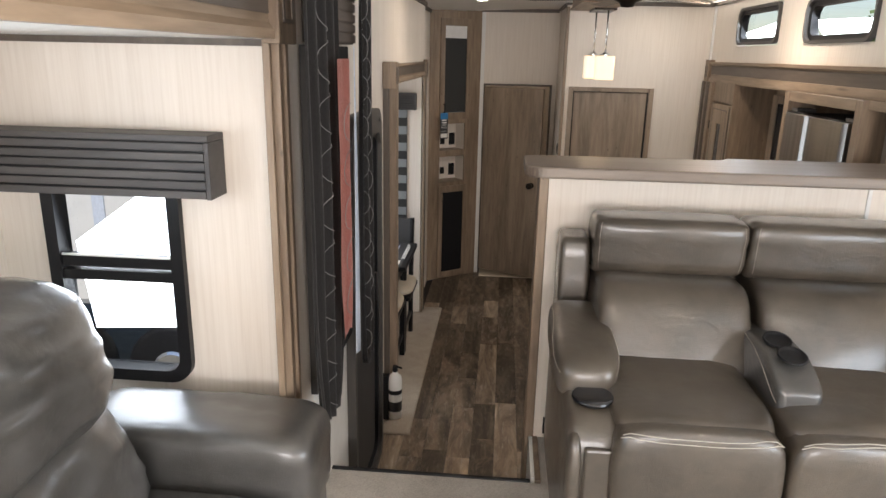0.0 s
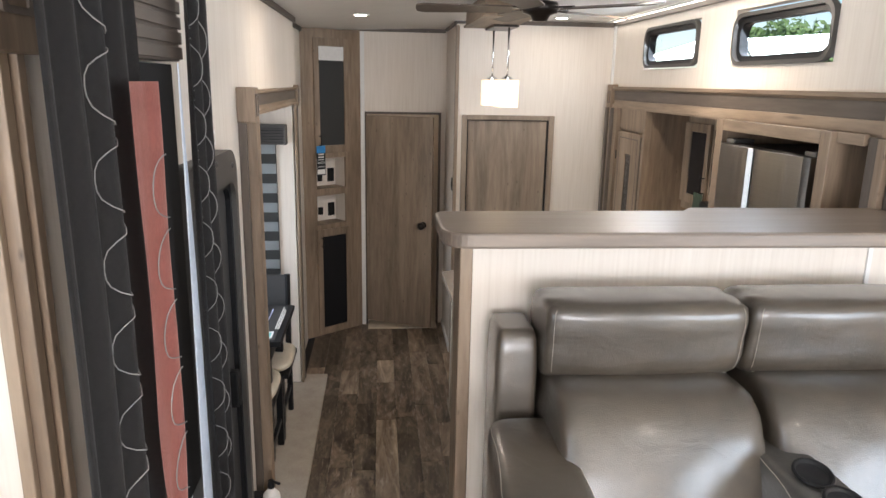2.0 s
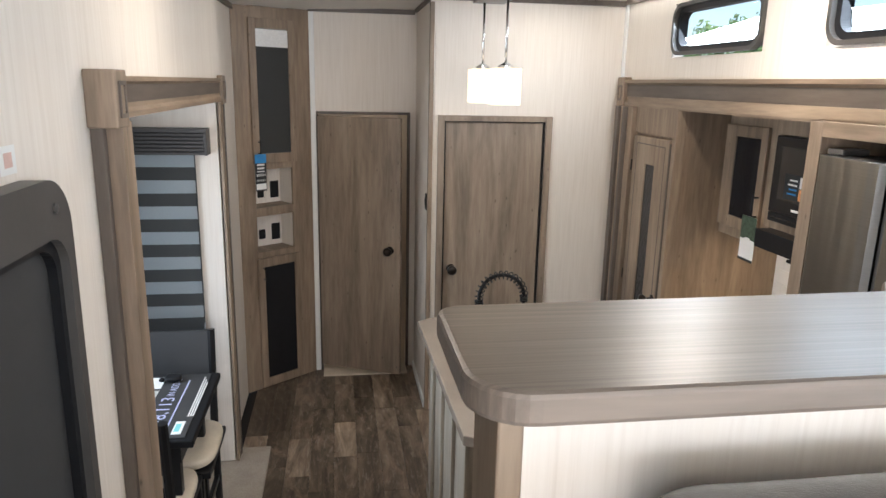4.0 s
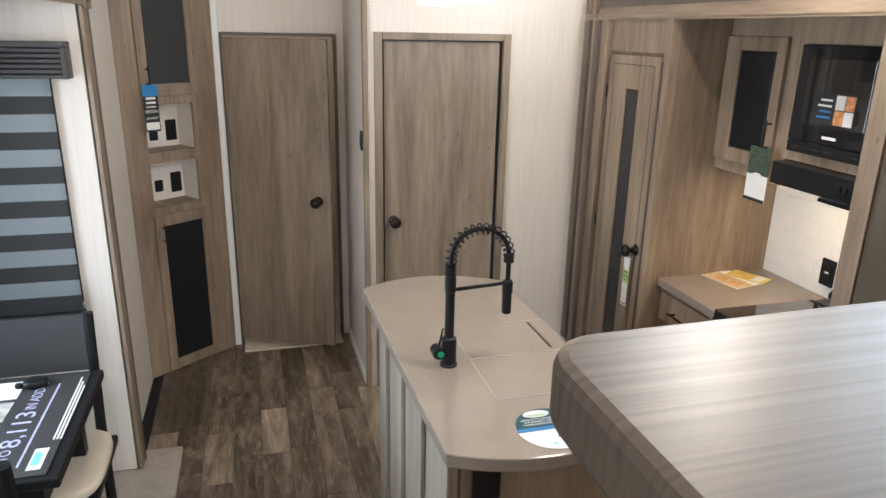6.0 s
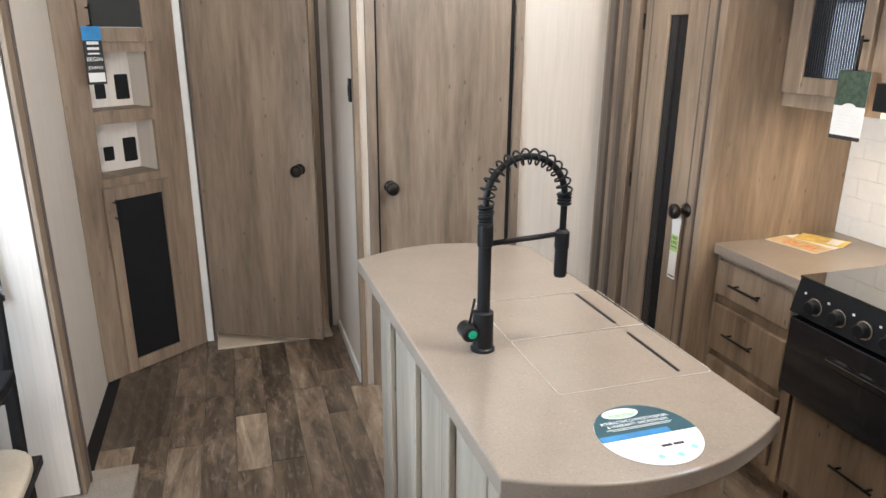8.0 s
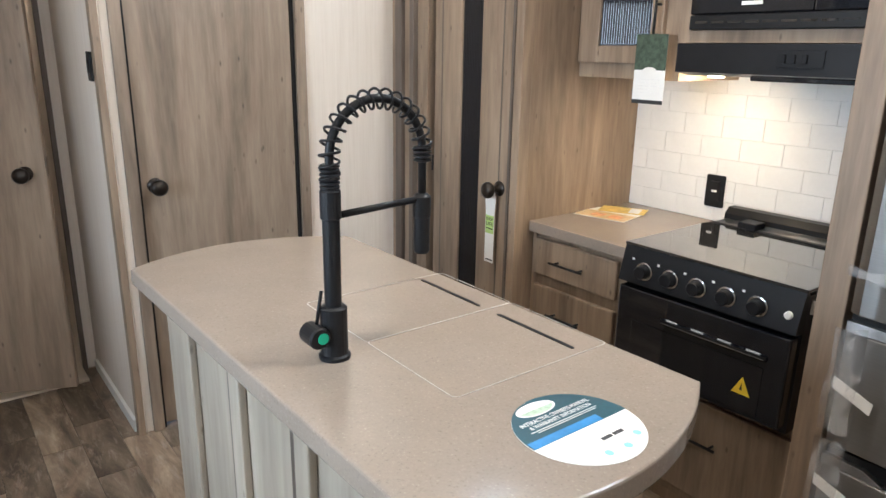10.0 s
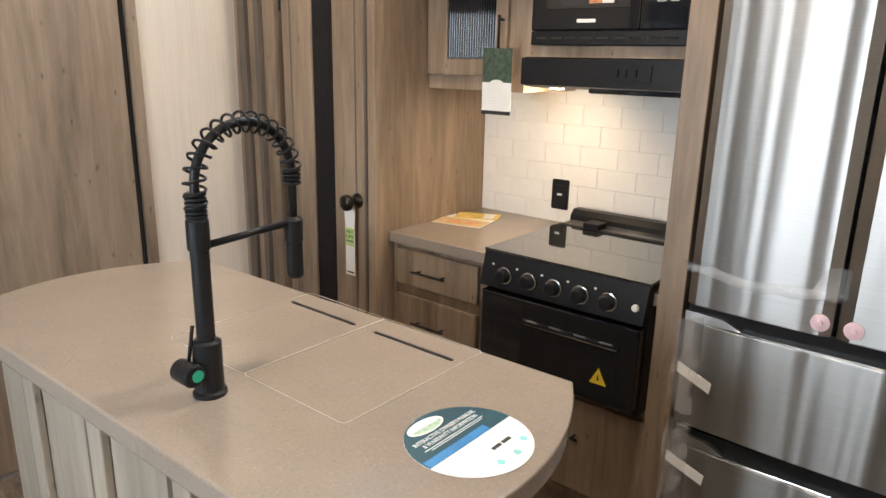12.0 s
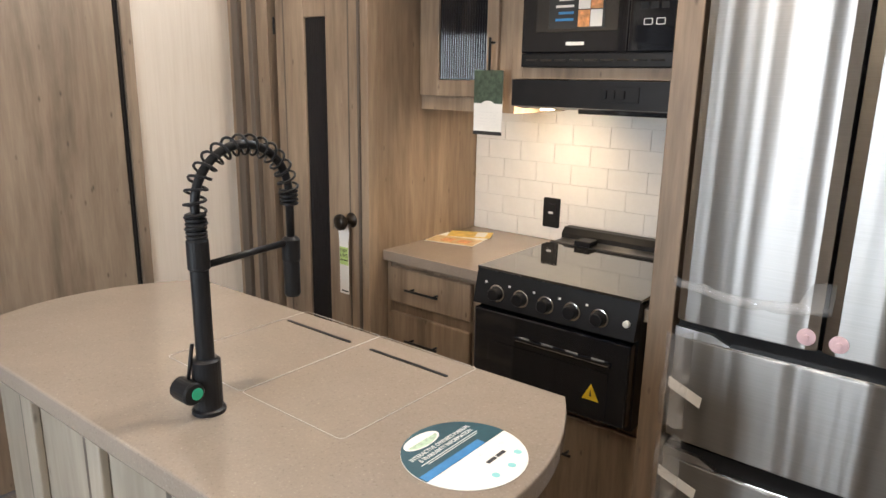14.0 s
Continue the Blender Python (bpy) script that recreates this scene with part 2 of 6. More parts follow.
M_TRIMDH = wood("dark_trim_wood_across", (0.060, 0.046, 0.036), (0.10, 0.078, 0.062), (0.15, 0.12, 0.095), "y", knots=False)
M_VALX = wood("charcoal_valance_wood", (0.028, 0.026, 0.026), (0.055, 0.050, 0.048), (0.085, 0.078, 0.074), "x", knots=False)
M_FLOOR = floor_mat()
M_CARPET = carpet_mat("light_carpet", (0.36, 0.33, 0.29), (0.62, 0.58, 0.53))
M_RUG = carpet_mat("beige_carpet", (0.30, 0.255, 0.205), (0.50, 0.44, 0.37))
M_LEATHER = leather_mat("taupe_leather", (0.072, 0.058, 0.043))
M_LEATHER2 = leather_mat("grey_leather", (0.062, 0.059, 0.055))
M_STITCH = plain("pale_thread", (0.42, 0.385, 0.335), 0.7, scale=300)
M_THREAD = plain("silver_thread", (0.27, 0.26, 0.25), 0.6, scale=300)
M_STONE = stone_mat()
M_STEEL = steel_mat()
M_BLACK = plain("black_metal", (0.012, 0.012, 0.013), 0.38, scale=30)
M_BLACKP = plain("black_plastic", (0.010, 0.010, 0.011), 0.45, scale=40)
M_GLOSSB = plain("black_glass", (0.008, 0.009, 0.012), 0.06, scale=4, coat=0.3)
M_COOK = plain("smoked_glass_cover", (0.022, 0.021, 0.020), 0.05, scale=4, coat=1.0)
M_BRONZE = plain("dark_bronze", (0.028, 0.022, 0.018), 0.3, 0.7, scale=40)
M_BAR = bar_mat()
M_WHITE = plain("white_paint", (0.76, 0.75, 0.72), 0.45, var=0.04)
M_TILE = plain("white_backsplash_tile", (0.74, 0.72, 0.69), 0.22, var=0.05, scale=9)
M_GROUT = plain("grey_grout", (0.76, 0.74, 0.71), 0.8, scale=80)
M_GLASS = glass_mat("clear_glass")
M_CURT = plain("charcoal_curtain", (0.023, 0.020, 0.019), 0.75, scale=120, var=0.25, bmp=0.3)
M_RED = plain("rust_red_curtain", (0.44, 0.135, 0.105), 0.7, scale=120, var=0.2, bmp=0.3)
M_LINING = plain("pale_curtain_lining", (0.60, 0.65, 0.74), 0.8, scale=50)
for _m, _w, _c in ((M_CURT, 0.32, (0.6, 0.6, 0.6)), (M_RED, 0.8, (0.9, 0.55, 0.5))):
    _b = _m.node_tree.nodes["Principled BSDF"]
    _b.inputs["Sheen Weight"].default_value, _b.inputs["Sheen Roughness"].default_value, _b.inputs["Sheen Tint"].default_value = _w, 0.4, (*_c, 1)
M_PAPER = plain("white_paper", (0.78, 0.76, 0.72), 0.55, var=0.03)
M_GREEN = plain("green_sticker", (0.02, 0.42, 0.24), 0.4)
M_TEAL = plain("teal_print", (0.006, 0.058, 0.078), 0.42, scale=18, var=0.3)
M_BLUE = plain("blue_print", (0.03, 0.20, 0.46), 0.42, scale=18, var=0.25)
M_INK = plain("dark_print", (0.02, 0.02, 0.02), 0.6)
M_YELLOW = plain("yellow_sticker", (0.72, 0.52, 0.03), 0.4)
M_LIME = plain("lime_print", (0.45, 0.62, 0.20), 0.5)
M_ORANGE = plain("food_print", (0.62, 0.27, 0.10), 0.4, scale=70, var=0.6)
M_SHADE = glow("lit_glass_shade", (1.0, 0.84, 0.62), 0.62)
M_LED = glow("lit_lens", (1.0, 0.90, 0.74), 14.0)
M_STRIP = glow("lit_led_strip", (1.0, 0.93, 0.82), 3.5)
for _m in (M_BLACK, M_BLACKP):
    _m.node_tree.nodes["Principled BSDF"].inputs["Specular IOR Level"].default_value = 0.22
M_CREAM = plain("cream_vinyl_seat", (0.60, 0.52, 0.41), 0.5, scale=12)
M_ZDARK = plain("grey_shade_fabric", (0.034, 0.034, 0.032), 0.8, scale=200, bmp=0.2)
M_BLACKOUT = plain("blackout_fabric", (0.012, 0.011, 0.011), 0.95, scale=90)
M_INSERT = plain("grey_door_panel", (0.035, 0.034, 0.034), 0.6, scale=8)
M_FRAMEG = plain("grey_door_frame", (0.060, 0.055, 0.050), 0.45, scale=8)
M_CHROME = plain("polished_metal", (0.7, 0.7, 0.69), 0.15, 1.0)
M_FILM = plain("protective_film", (0.8, 0.8, 0.8), 0.12)
M_FILM.node_tree.nodes["Principled BSDF"].inputs["Alpha"].default_value = 0.24


# ---- shape helpers ----
def link(name, bm, material, smooth=False):
    me = bpy.data.meshes.new(name)
    bmesh.ops.recalc_face_normals(bm, faces=bm.faces)
    if smooth:
        for f in bm.faces:
            f.smooth = True
    bm.to_mesh(me)
    bm.free()
    me.materials.append(material)
    return new(name, me)


def thing(name, at, label, category, group="", kind=""):
    ob = new(name)
    ob.empty_display_size = 0.05
    ob.location = at
    return tagged(ob, label, category, group, kind)


def part(name, bm, material, parent, label="", smooth=False):
    """Links a bmesh in place as one mesh under a thing or under a part."""
    ob = link(name, bm, material, smooth)
    ob.parent = parent
    ob.matrix_parent_inverse = Matrix.Translation(-parent.location)
    return tagged(ob, label)


def solo(name, bm, material, label="", category="", kind="", smooth=False, group=""):
    return tagged(link(name, bm, material, smooth), label, category, group, kind)


def box(x0, x1, y0, y1, z0, z1, bevel=0.0, seg=2, bm=None):
    own = bmesh.new()
    bmesh.ops.create_cube(own, size=1.0)
    for v in own.verts:
        v.co = Vector(((x0 + x1) / 2 + v.co.x * (x1 - x0), (y0 + y1) / 2 + v.co.y * (y1 - y0), (z0 + z1) / 2 + v.co.z * (z1 - z0)))
    if bevel:
        bmesh.ops.bevel(own, geom=own.edges[:], offset=bevel, segments=seg, affect="EDGES", profile=0.5)
    return add(bm, own) if bm else own


def add(bm, other):
    me = bpy.data.meshes.new("tmp")
    other.to_mesh(me)
    other.free()
    bm.from_mesh(me)
    bpy.data.meshes.remove(me)
    return bm


def boxes(*rows, bevel=0.0):
    bm = bmesh.new()
    for r in rows:
        box(*r, bevel=bevel, bm=bm)
    return bm


def moved(bm, m):
    bmesh.ops.transform(bm, matrix=m, verts=bm.verts)
    return bm


def prism(outline, axis, a, b, bevel=0.0):
    """A solid with the outline (pairs in the two other axes, in xyz order) drawn out along axis from a to b."""
    bm = bmesh.new()
    put = {"x": lambda p, t: (t, p[0], p[1]), "y": lambda p, t: (p[0], t, p[1]), "z": lambda p, t: (p[0], p[1], t)}[axis]
    lo = [bm.verts.new(put(p, a)) for p in outline]
    hi = [bm.verts.new(put(p, b)) for p in outline]
    bm.faces.new(lo)
    bm.faces.new(hi)
    for i in range(len(lo)):
        j = (i + 1) % len(lo)
        bm.faces.new((lo[i], lo[j], hi[j], hi[i]))
    bmesh.ops.recalc_face_normals(bm, faces=bm.faces)
    if bevel:
        caps = [e for e in bm.edges if len({round(put2, 6) for put2 in [v.co["xyz".index(axis)] for v in e.verts]}) == 1]
        bmesh.ops.bevel(bm, geom=caps, offset=bevel, segments=2, affect="EDGES", profile=0.5)
    return bm


def round_rect(cx, cy, w, h, r, n=6):
    pts = []
    for sx, sy, a0 in ((1, 1, 0), (-1, 1, 90), (-1, -1, 180), (1, -1, 270)):
        for i in range(n + 1):
            a = radians(a0 + 90 * i / n)
            pts.append((cx + sx * (w / 2 - r) + r * math.cos(a), cy + sy * (h / 2 - r) + r * math.sin(a)))
    return pts


def ring(outer, inner, axis, a, b):
    """A frame: the solid between two outlines with the same number of points."""
    bm = bmesh.new()
    put = {"x": lambda p, t: (t, p[0], p[1]), "y": lambda p, t: (p[0], t, p[1]), "z": lambda p, t: (p[0], p[1], t)}[axis]
    rows = [[bm.verts.new(put(p, t)) for p in o] for o, t in ((outer, a), (outer, b), (inner, b), (inner, a))]
    for k in range(4):
        p, q = rows[k], rows[(k + 1) % 4]
        for i in range(len(p)):
            j = (i + 1) % len(p)
            bm.faces.new((p[i], p[j], q[j], q[i]))
    return bm


def tube(points, r, seg=10, closed=False):
    """A round bar through the points; r is one radius or one for each point."""
    bm = bmesh.new()
    pts = [Vector(p) for p in points]
    rad = r if isinstance(r, (list, tuple)) else [r] * len(pts)
    side, rows = None, []
    for i, p in enumerate(pts):
        d = (pts[min(i + 1, len(pts) - 1)] - pts[max(i - 1, 0)]).normalized()
        if side is None:
            side = d.orthogonal().normalized()
        side = (side - d * side.dot(d)).normalized()
        up = d.cross(side)
        rows.append([bm.verts.new(p + (side * math.cos(2 * math.pi * k / seg) + up * math.sin(2 * math.pi * k / seg)) * rad[i]) for k in range(seg)])
    for a, b in zip(rows, rows[1:]):
        for k in range(seg):
            bm.faces.new((a[k], a[(k + 1) % seg], b[(k + 1) % seg], b[k]))
    bm.faces.new(rows[0])
    bm.faces.new(rows[-1])
    return bm


def lathe(profile, at, axis="z", seg=24):
    """A turned shape: pairs of radius and height along the axis, from at."""
    bm = bmesh.new()
    rows = []
    for r, h in profile:
        rows.append([bm.verts.new((max(r, 1e-4) * math.cos(2 * math.pi * k / seg), max(r, 1e-4) * math.sin(2 * math.pi * k / seg), h)) for k in range(seg)])
    for a, b in zip(rows, rows[1:]):
        for k in range(seg):
            bm.faces.new((a[k], a[(k + 1) % seg], b[(k + 1) % seg], b[k]))
    bm.faces.new(rows[0])
    bm.faces.new(rows[-1])
    turn = {"z": pose(0, 0, 0), "-x": pose(0, 0, 0, 0, -90, 0), "-y": pose(0, 0, 0, 90, 0, 0), "x": pose(0, 0, 0, 0, 90, 0)}[axis]
    return moved(bm, Matrix.Translation(at) @ turn)


def cushion(x0, x1, y0, y1, z0, z1, p=5.0, cuts=9, shape=None, crumple=0.0, fold=0.0, px=None):
    """A padded block with round edges; shape bends a point given in -1..1, crumple adds folds."""
    bm = bmesh.new()
    bmesh.ops.create_cube(bm, size=2.0)
    bmesh.ops.subdivide_edges(bm, edges=bm.edges[:], cuts=cuts, use_grid_fill=True)
    c, h = Vector(((x0 + x1) / 2, (y0 + y1) / 2, (z0 + z1) / 2)), Vector(((x1 - x0) / 2, (y1 - y0) / 2, (z1 - z0) / 2))
    for v in bm.verts:
        q = v.co
        if px:
            yz = (abs(q.y) ** p + abs(q.z) ** p) ** (1 / p)
            k = max(abs(t) for t in q) / ((abs(q.x) ** px + yz ** px) ** (1 / px))
        else:
            k = max(abs(t) for t in q) / (sum(abs(t) ** p for t in q) ** (1 / p))
        q = q * k
        if shape:
            q = Vector(shape(q))
        w = Vector((q.x * h.x, q.y * h.y, q.z * h.z)) + c
        if crumple:
            w += noise.noise_vector(w * 9) * crumple + noise.noise_vector(w * 24) * crumple * 0.4
        if fold:
            side = max(0.15, abs(q.x)) ** 2
            w += (w - c).normalized() * fold * side * noise.noise((w.x * 7, w.y * 7 + w.z * 9, w.z * 30))
        v.co = w
    return bm


# ---- the shell ----
LZ = 0.51
XL, XR = -0.74, 1.50
CZ = 2.50

wall = solo("wall_left", boxes((-0.80, XL, -2.7, -0.6, LZ - 0.1, CZ), (-0.80, XL, -0.6, 2.05, 2.125, CZ), (-0.80, XL, 2.05, 2.80, -0.02, CZ),
     (-0.80, XL, 2.80, 3.41, 1.82, CZ), (-0.80, XL, 3.41, 3.74, -0.02, CZ), (-0.80, XL, 3.74, 5.54, 1.96, CZ), (-0.80, XL, 5.54, 5.56, -0.02, CZ), (-0.85, -0.79, 5.56, 6.80, -0.02, CZ)),
     M_WALL, "cream wallboard side wall with woven vertical grain", "wall", "structure")
W1 = (5.014, 2.311, 0.76, 0.245)
W2 = (3.875, 2.298, 0.76, 0.235)
solo("wall_right", boxes((XR, 1.56, 2.98, 6.06, 2.436, 2.56), (XR, 1.56, 2.98, 6.06, 2.0, 2.18), (XR, 1.56, 2.98, 3.49, 2.18, 2.436),
     (XR, 1.56, 4.26, 4.63, 2.18, 2.436), (XR, 1.56, 5.40, 6.06, 2.18, 2.436), (XR, 1.56, 5.90, 6.06, -0.02, 2.0), (XR, 1.56, 2.80, 2.98, -0.02, 2.56)),
     M_WALL, "cream wallboard side wall over the kitchen slide", "wall", "structure")
solo("wall_far", boxes((0.376, 0.44, 6.0, 6.06, 0, 2.56), (1.04, 1.56, 6.0, 6.06, 0, 2.56), (0.44, 1.04, 6.0, 6.06, 1.82, 2.56)),
     M_WALL, "cream wallboard wall around a wooden door", "wall", "structure")
solo("wall_return", boxes((0.350, 0.375, 6.0, 6.78, 0, 2.56)), M_WALL, "narrow cream return wall holding a black switch", "wall", "structure")
solo("wall_end", boxes((-0.40, -0.30, 6.72, 6.80, 0, 2.56), (0.292, 0.350, 6.72, 6.80, 0, 2.56), (-0.30, 0.292, 6.72, 6.80, 1.817, 2.56)),
     M_WALL, "cream wallboard wall around a door standing ajar", "wall", "structure")
solo("wall_beyond", boxes((-0.40, 0.335, 7.9, 7.96, 0, 2.56), (-0.46, -0.40, 6.72, 7.96, 0, 2.56), (0.335, 0.40, 6.80, 7.96, 0, 2.56)), M_WALL, "cream wall of the room behind the door", "wall", "structure")
solo("wall_behind", boxes((-1.7, -0.6, -2.70, -2.62, 0.4, 2.56), (1.2, 2.2, -2.70, -2.62, 0.4, 2.56), (-0.6, 1.2, -2.70, -2.62, 0.4, 1.1), (-0.6, 1.2, -2.70, -2.62, 2.1, 2.56)),
     M_WALL, "cream wall with a wide window behind the living room", "wall", "structure")

ceil = bmesh.new()
prof = [(-0.85, 2.452), (0.2, 2.495), (1.0, 2.512), (1.62, 2.525), (1.62, 2.60), (-0.85, 2.60)]
add(ceil, prism(prof, "y", -2.7, 8.0))
solo("ceiling", ceil, M_CEIL, "white panelled ceiling with a slight camber", "ceiling", "structure")
solo("crown_trim", boxes((XL, XL + 0.018, -2.6, 5.56, 2.428, 2.458), (-0.79, -0.772, 5.56, 6.36, 2.428, 2.458)), M_TRIMDH, "slim brown trim under the ceiling", "trim", "structure")
solo("crown_trim", boxes((XR - 0.018, XR, 2.98, 6.0, 2.490, 2.522)), M_TRIMDH, "slim brown trim under the ceiling", "trim", "structure")
solo("crown_trim", boxes((0.33, XR - 0.02, 5.982, 6.0, 2.482, 2.512)), M_TRIMDH, "slim brown trim under the ceiling", "trim", "structure")
solo("crown_trim", boxes((-0.36, 0.335, 6.702, 6.72, 2.462, 2.492)), M_TRIMDH, "slim brown trim under the ceiling", "trim", "structure")
solo("crown_trim", boxes((0.334, 0.350, 6.03, 6.70, 2.475, 2.505)), M_TRIMDH, "slim brown trim under the ceiling", "trim", "structure")
solo("corner_trim", boxes((0.344, 0.368, 5.984, 6.0, 0, 2.47), (0.344, 0.350, 6.0, 6.026, 0, 2.47), bevel=0.002), M_WOOD, "wooden corner trim strip on the wall corner", "trim", "structure")
solo("corner_trim", boxes((XR - 0.014, XR, 5.972, 5.999, 2.06, 2.49)), M_WHITE, "white strip in the wall corner", "trim", "structure")
solo("baseboard", boxes((0.338, 0.350, 6.03, 6.69, 0, 0.045)), M_WHITE, "white baseboard strip", "trim", "structure")

# floors
solo("subfloor", boxes((-0.86, 2.2, 2.78, 8.0, -0.12, -0.010)), M_BLACKP, "dark underlay beneath the vinyl planks", "floor", "structure")
solo("carpet_floor", boxes((-1.66, 2.2, -2.7, 2.487, LZ - 0.06, LZ), (0.085, 2.2, 2.487, 2.825, LZ - 0.06, LZ), bevel=0.006), M_CARPET,
     "light speckled carpet on the raised living floor", "carpet", "structure")
solo("step_edge", boxes((-0.74, 0.045, 2.488, 2.508, LZ - 0.04, LZ + 0.002), bevel=0.004), M_BLACK, "black nosing strip along the top step", "trim", "structure")
solo("stair_tread", boxes((-0.735, 0.046, 2.510, 2.80, 0.205, 0.245), bevel=0.006), M_CARPET, "carpeted step between the two floors", "step", "structure")
solo("stair_riser", boxes((-0.735, 0.046, 2.510, 2.530, 0.245, LZ - 0.06), (-0.735, 0.046, 2.775, 2.793, -0.01, 0.205)), M_WHITE, "white stair riser", "step", "structure")

solo("stairwell_side", boxes((0.047, 0.062, 2.512, 2.814, -0.005, LZ + 0.004)), M_WHITE, "white panel on the side of the stairwell", "wall panel", "structure")
solo("stairwell_trim", boxes((0.0625, 0.0845, 2.490, 2.814, LZ - 0.02, LZ + 0.008), bevel=0.003), M_WOOD, "wooden trim along the stairwell edge of the raised floor", "trim", "structure")
# half wall and bar
hw = solo("wall_half", boxes((0.068, 2.16, 2.825, 2.955, -0.01, 1.655)), M_WALL, "cream wallboard half wall behind the loveseat", "wall", "structure")
solo("half_wall_end_trim", boxes((0.030, 0.067, 2.815, 2.967, 0.0, 1.655), bevel=0.004), M_WOOD, "wooden cap strip on the end of the half wall", "trim", "structure")
solo("half_wall_joint", boxes((1.250, 1.264, 2.819, 2.826, LZ, 1.653)), M_WHITE, "thin white joint strip in the half wall", "trim", "structure")
bar_outline = [(-0.031 + r * (1 + math.cos(radians(q))) + dx, cy + r * math.sin(radians(q))) for cy, r, dx, q0 in ((2.966, 0.040, 0.0, 90), (2.765, 0.080, 0.0, 180)) for q in [q0 + 90 * i / 8 for i in range(9)]]
bar_outline += [(1.475, 2.685), (1.475, 2.99), (1.42, 3.075), (0.80, 3.075), (0.755, 3.020)]
bar = thing("bar_top", (0.7, 2.88, 1.655), "grey-brown laminate bar top with rounded corners on the half wall", "bar top")
part("laminate", prism(bar_outline, "z", 1.6565, 1.700, bevel=0.008), M_BAR, bar)
part("end_cap", box(1.4755, 1.58, 2.70, 2.99, 1.6565, 1.698, 0.003), M_BAR, bar)

# living room slides
solo("slide_wall_end", boxes((-1.62, -1.445, 2.06, 2.12, LZ, 2.118), (-1.065, -0.76, 2.06, 2.12, LZ, 2.118), (-1.445, -1.065, 2.06, 2.12, LZ, 1.105), (-1.445, -1.065, 2.06, 2.12, 1.785, 2.118)),
     M_WALL, "cream wallboard end wall of the living room slide", "wall", "structure")
solo("slide_wall_outer", boxes((-1.68, -1.62, -0.6, -0.4, LZ, 2.25), (-1.68, -1.62, 1.2, 2.12, LZ, 2.25), (-1.68, -1.62, -0.4, 1.2, LZ, 1.1), (-1.68, -1.62, -0.4, 1.2, 2.0, 2.25)),
     M_WALL, "cream outer wall of the living room slide", "wall", "structure")
solo("slide_wall_near", boxes((-1.62, -0.80, -0.66, -0.60, LZ, 2.25)), M_WALL, "cream near wall of the living room slide", "wall", "structure")
solo("slide_ceiling", boxes((-1.68, -0.76, -0.66, 2.12, 2.120, 2.18)), M_CEIL, "white slide ceiling", "ceiling", "structure")
solo("living_wall_right", boxes((2.14, 2.2, -2.7, -0.4, LZ, 2.56), (2.14, 2.2, 1.2, 2.96, LZ, 2.56), (2.14, 2.2, -0.4, 1.2, LZ, 1.1), (2.14, 2.2, -0.4, 1.2, 2.0, 2.56)),
     M_WALL, "cream outer wall on the other living room side", "wall", "structure")
solo("living_wall_front", boxes((1.58, 2.14, 2.83, 2.90, 1.657, 2.56)), M_WALL, "cream wall beside the wooden post", "wall", "structure")
solo("living_ceiling_side", boxes((1.62, 2.2, -2.7, 2.96, 2.50, 2.60)), M_CEIL, "white ceiling panel", "ceiling", "structure")
solo("living_wall_left_low", boxes((-1.68, -0.80, -2.7, -0.66, LZ, 2.6)), M_WALL, "cream wall block beside the slide", "wall", "structure")


def slide_header(name, xf, side, y0, y1, zb, zt, deep=1.0, bw=0.09, near=0.048):
    """A stepped wooden fascia along the top of a slide opening, with a square block at each end."""
    t = thing(name, (xf, (y0 + y1) / 2, zb), "stepped driftwood fascia with square end blocks over the slide opening", "fascia")
    h, s = zt - zb, side * deep
    prof = [(xf, zb), (xf + s * 0.036, zb), (xf + s * 0.036, zb + h * 0.14), (xf + s * 0.022, zb + h * 0.24), (xf + s * 0.018, zb + h * 0.42), (xf + s * 0.018, zb + h * 0.78),
            (xf + s * 0.026, zb + h * 0.84), (xf + s * 0.040, zb + h * 0.88), (xf + s * 0.040, zt), (xf, zt)]
    part("rail", prism(prof, "y", y0 + 0.055, y1 - 0.055), M_WOODH, t)
    part("dark_band", box(*sorted((xf + s * 0.0185, xf + s * 0.023)), y0 + 0.056, y1 - 0.056, zb + h * 0.36, zb + h * 0.80), M_TRIMDH, t, "dark recessed band")
    for yy, d in ((y0, side * near), (y1 - bw, s * 0.048)):
        b = part("end_block", box(*sorted((xf, xf + d)), yy, yy + bw, zb - 0.012, zt + 0.014, 0.004), M_WOOD, t)
        part("raised_square", ring(round_rect(yy + bw / 2, (zb + zt) / 2, bw * 0.58, 0.085, 0.003, 1), round_rect(yy + bw / 2, (zb + zt) / 2, bw * 0.40, 0.065, 0.003, 1), "x", xf + d, xf + d + side * 0.004), M_TRIMD, b)
    return t


def slide_jamb(name, xf, side, ya, yb, z0, z1, bands):
    """Upright slide trim: strips side by side, each with its own depth and stain."""
    t = thing(name, (xf, (ya + yb) / 2, z0), "ribbed driftwood upright trim of the slide opening", "trim")
    y, w = ya, (yb - ya)
    for frac, depth, m in bands:
        part("strip", box(*sorted((xf, xf + side * depth)), y + 0.001, y + w * frac - 0.001, z0, z1, 0.002), m, t)
        y += w * frac
    return t


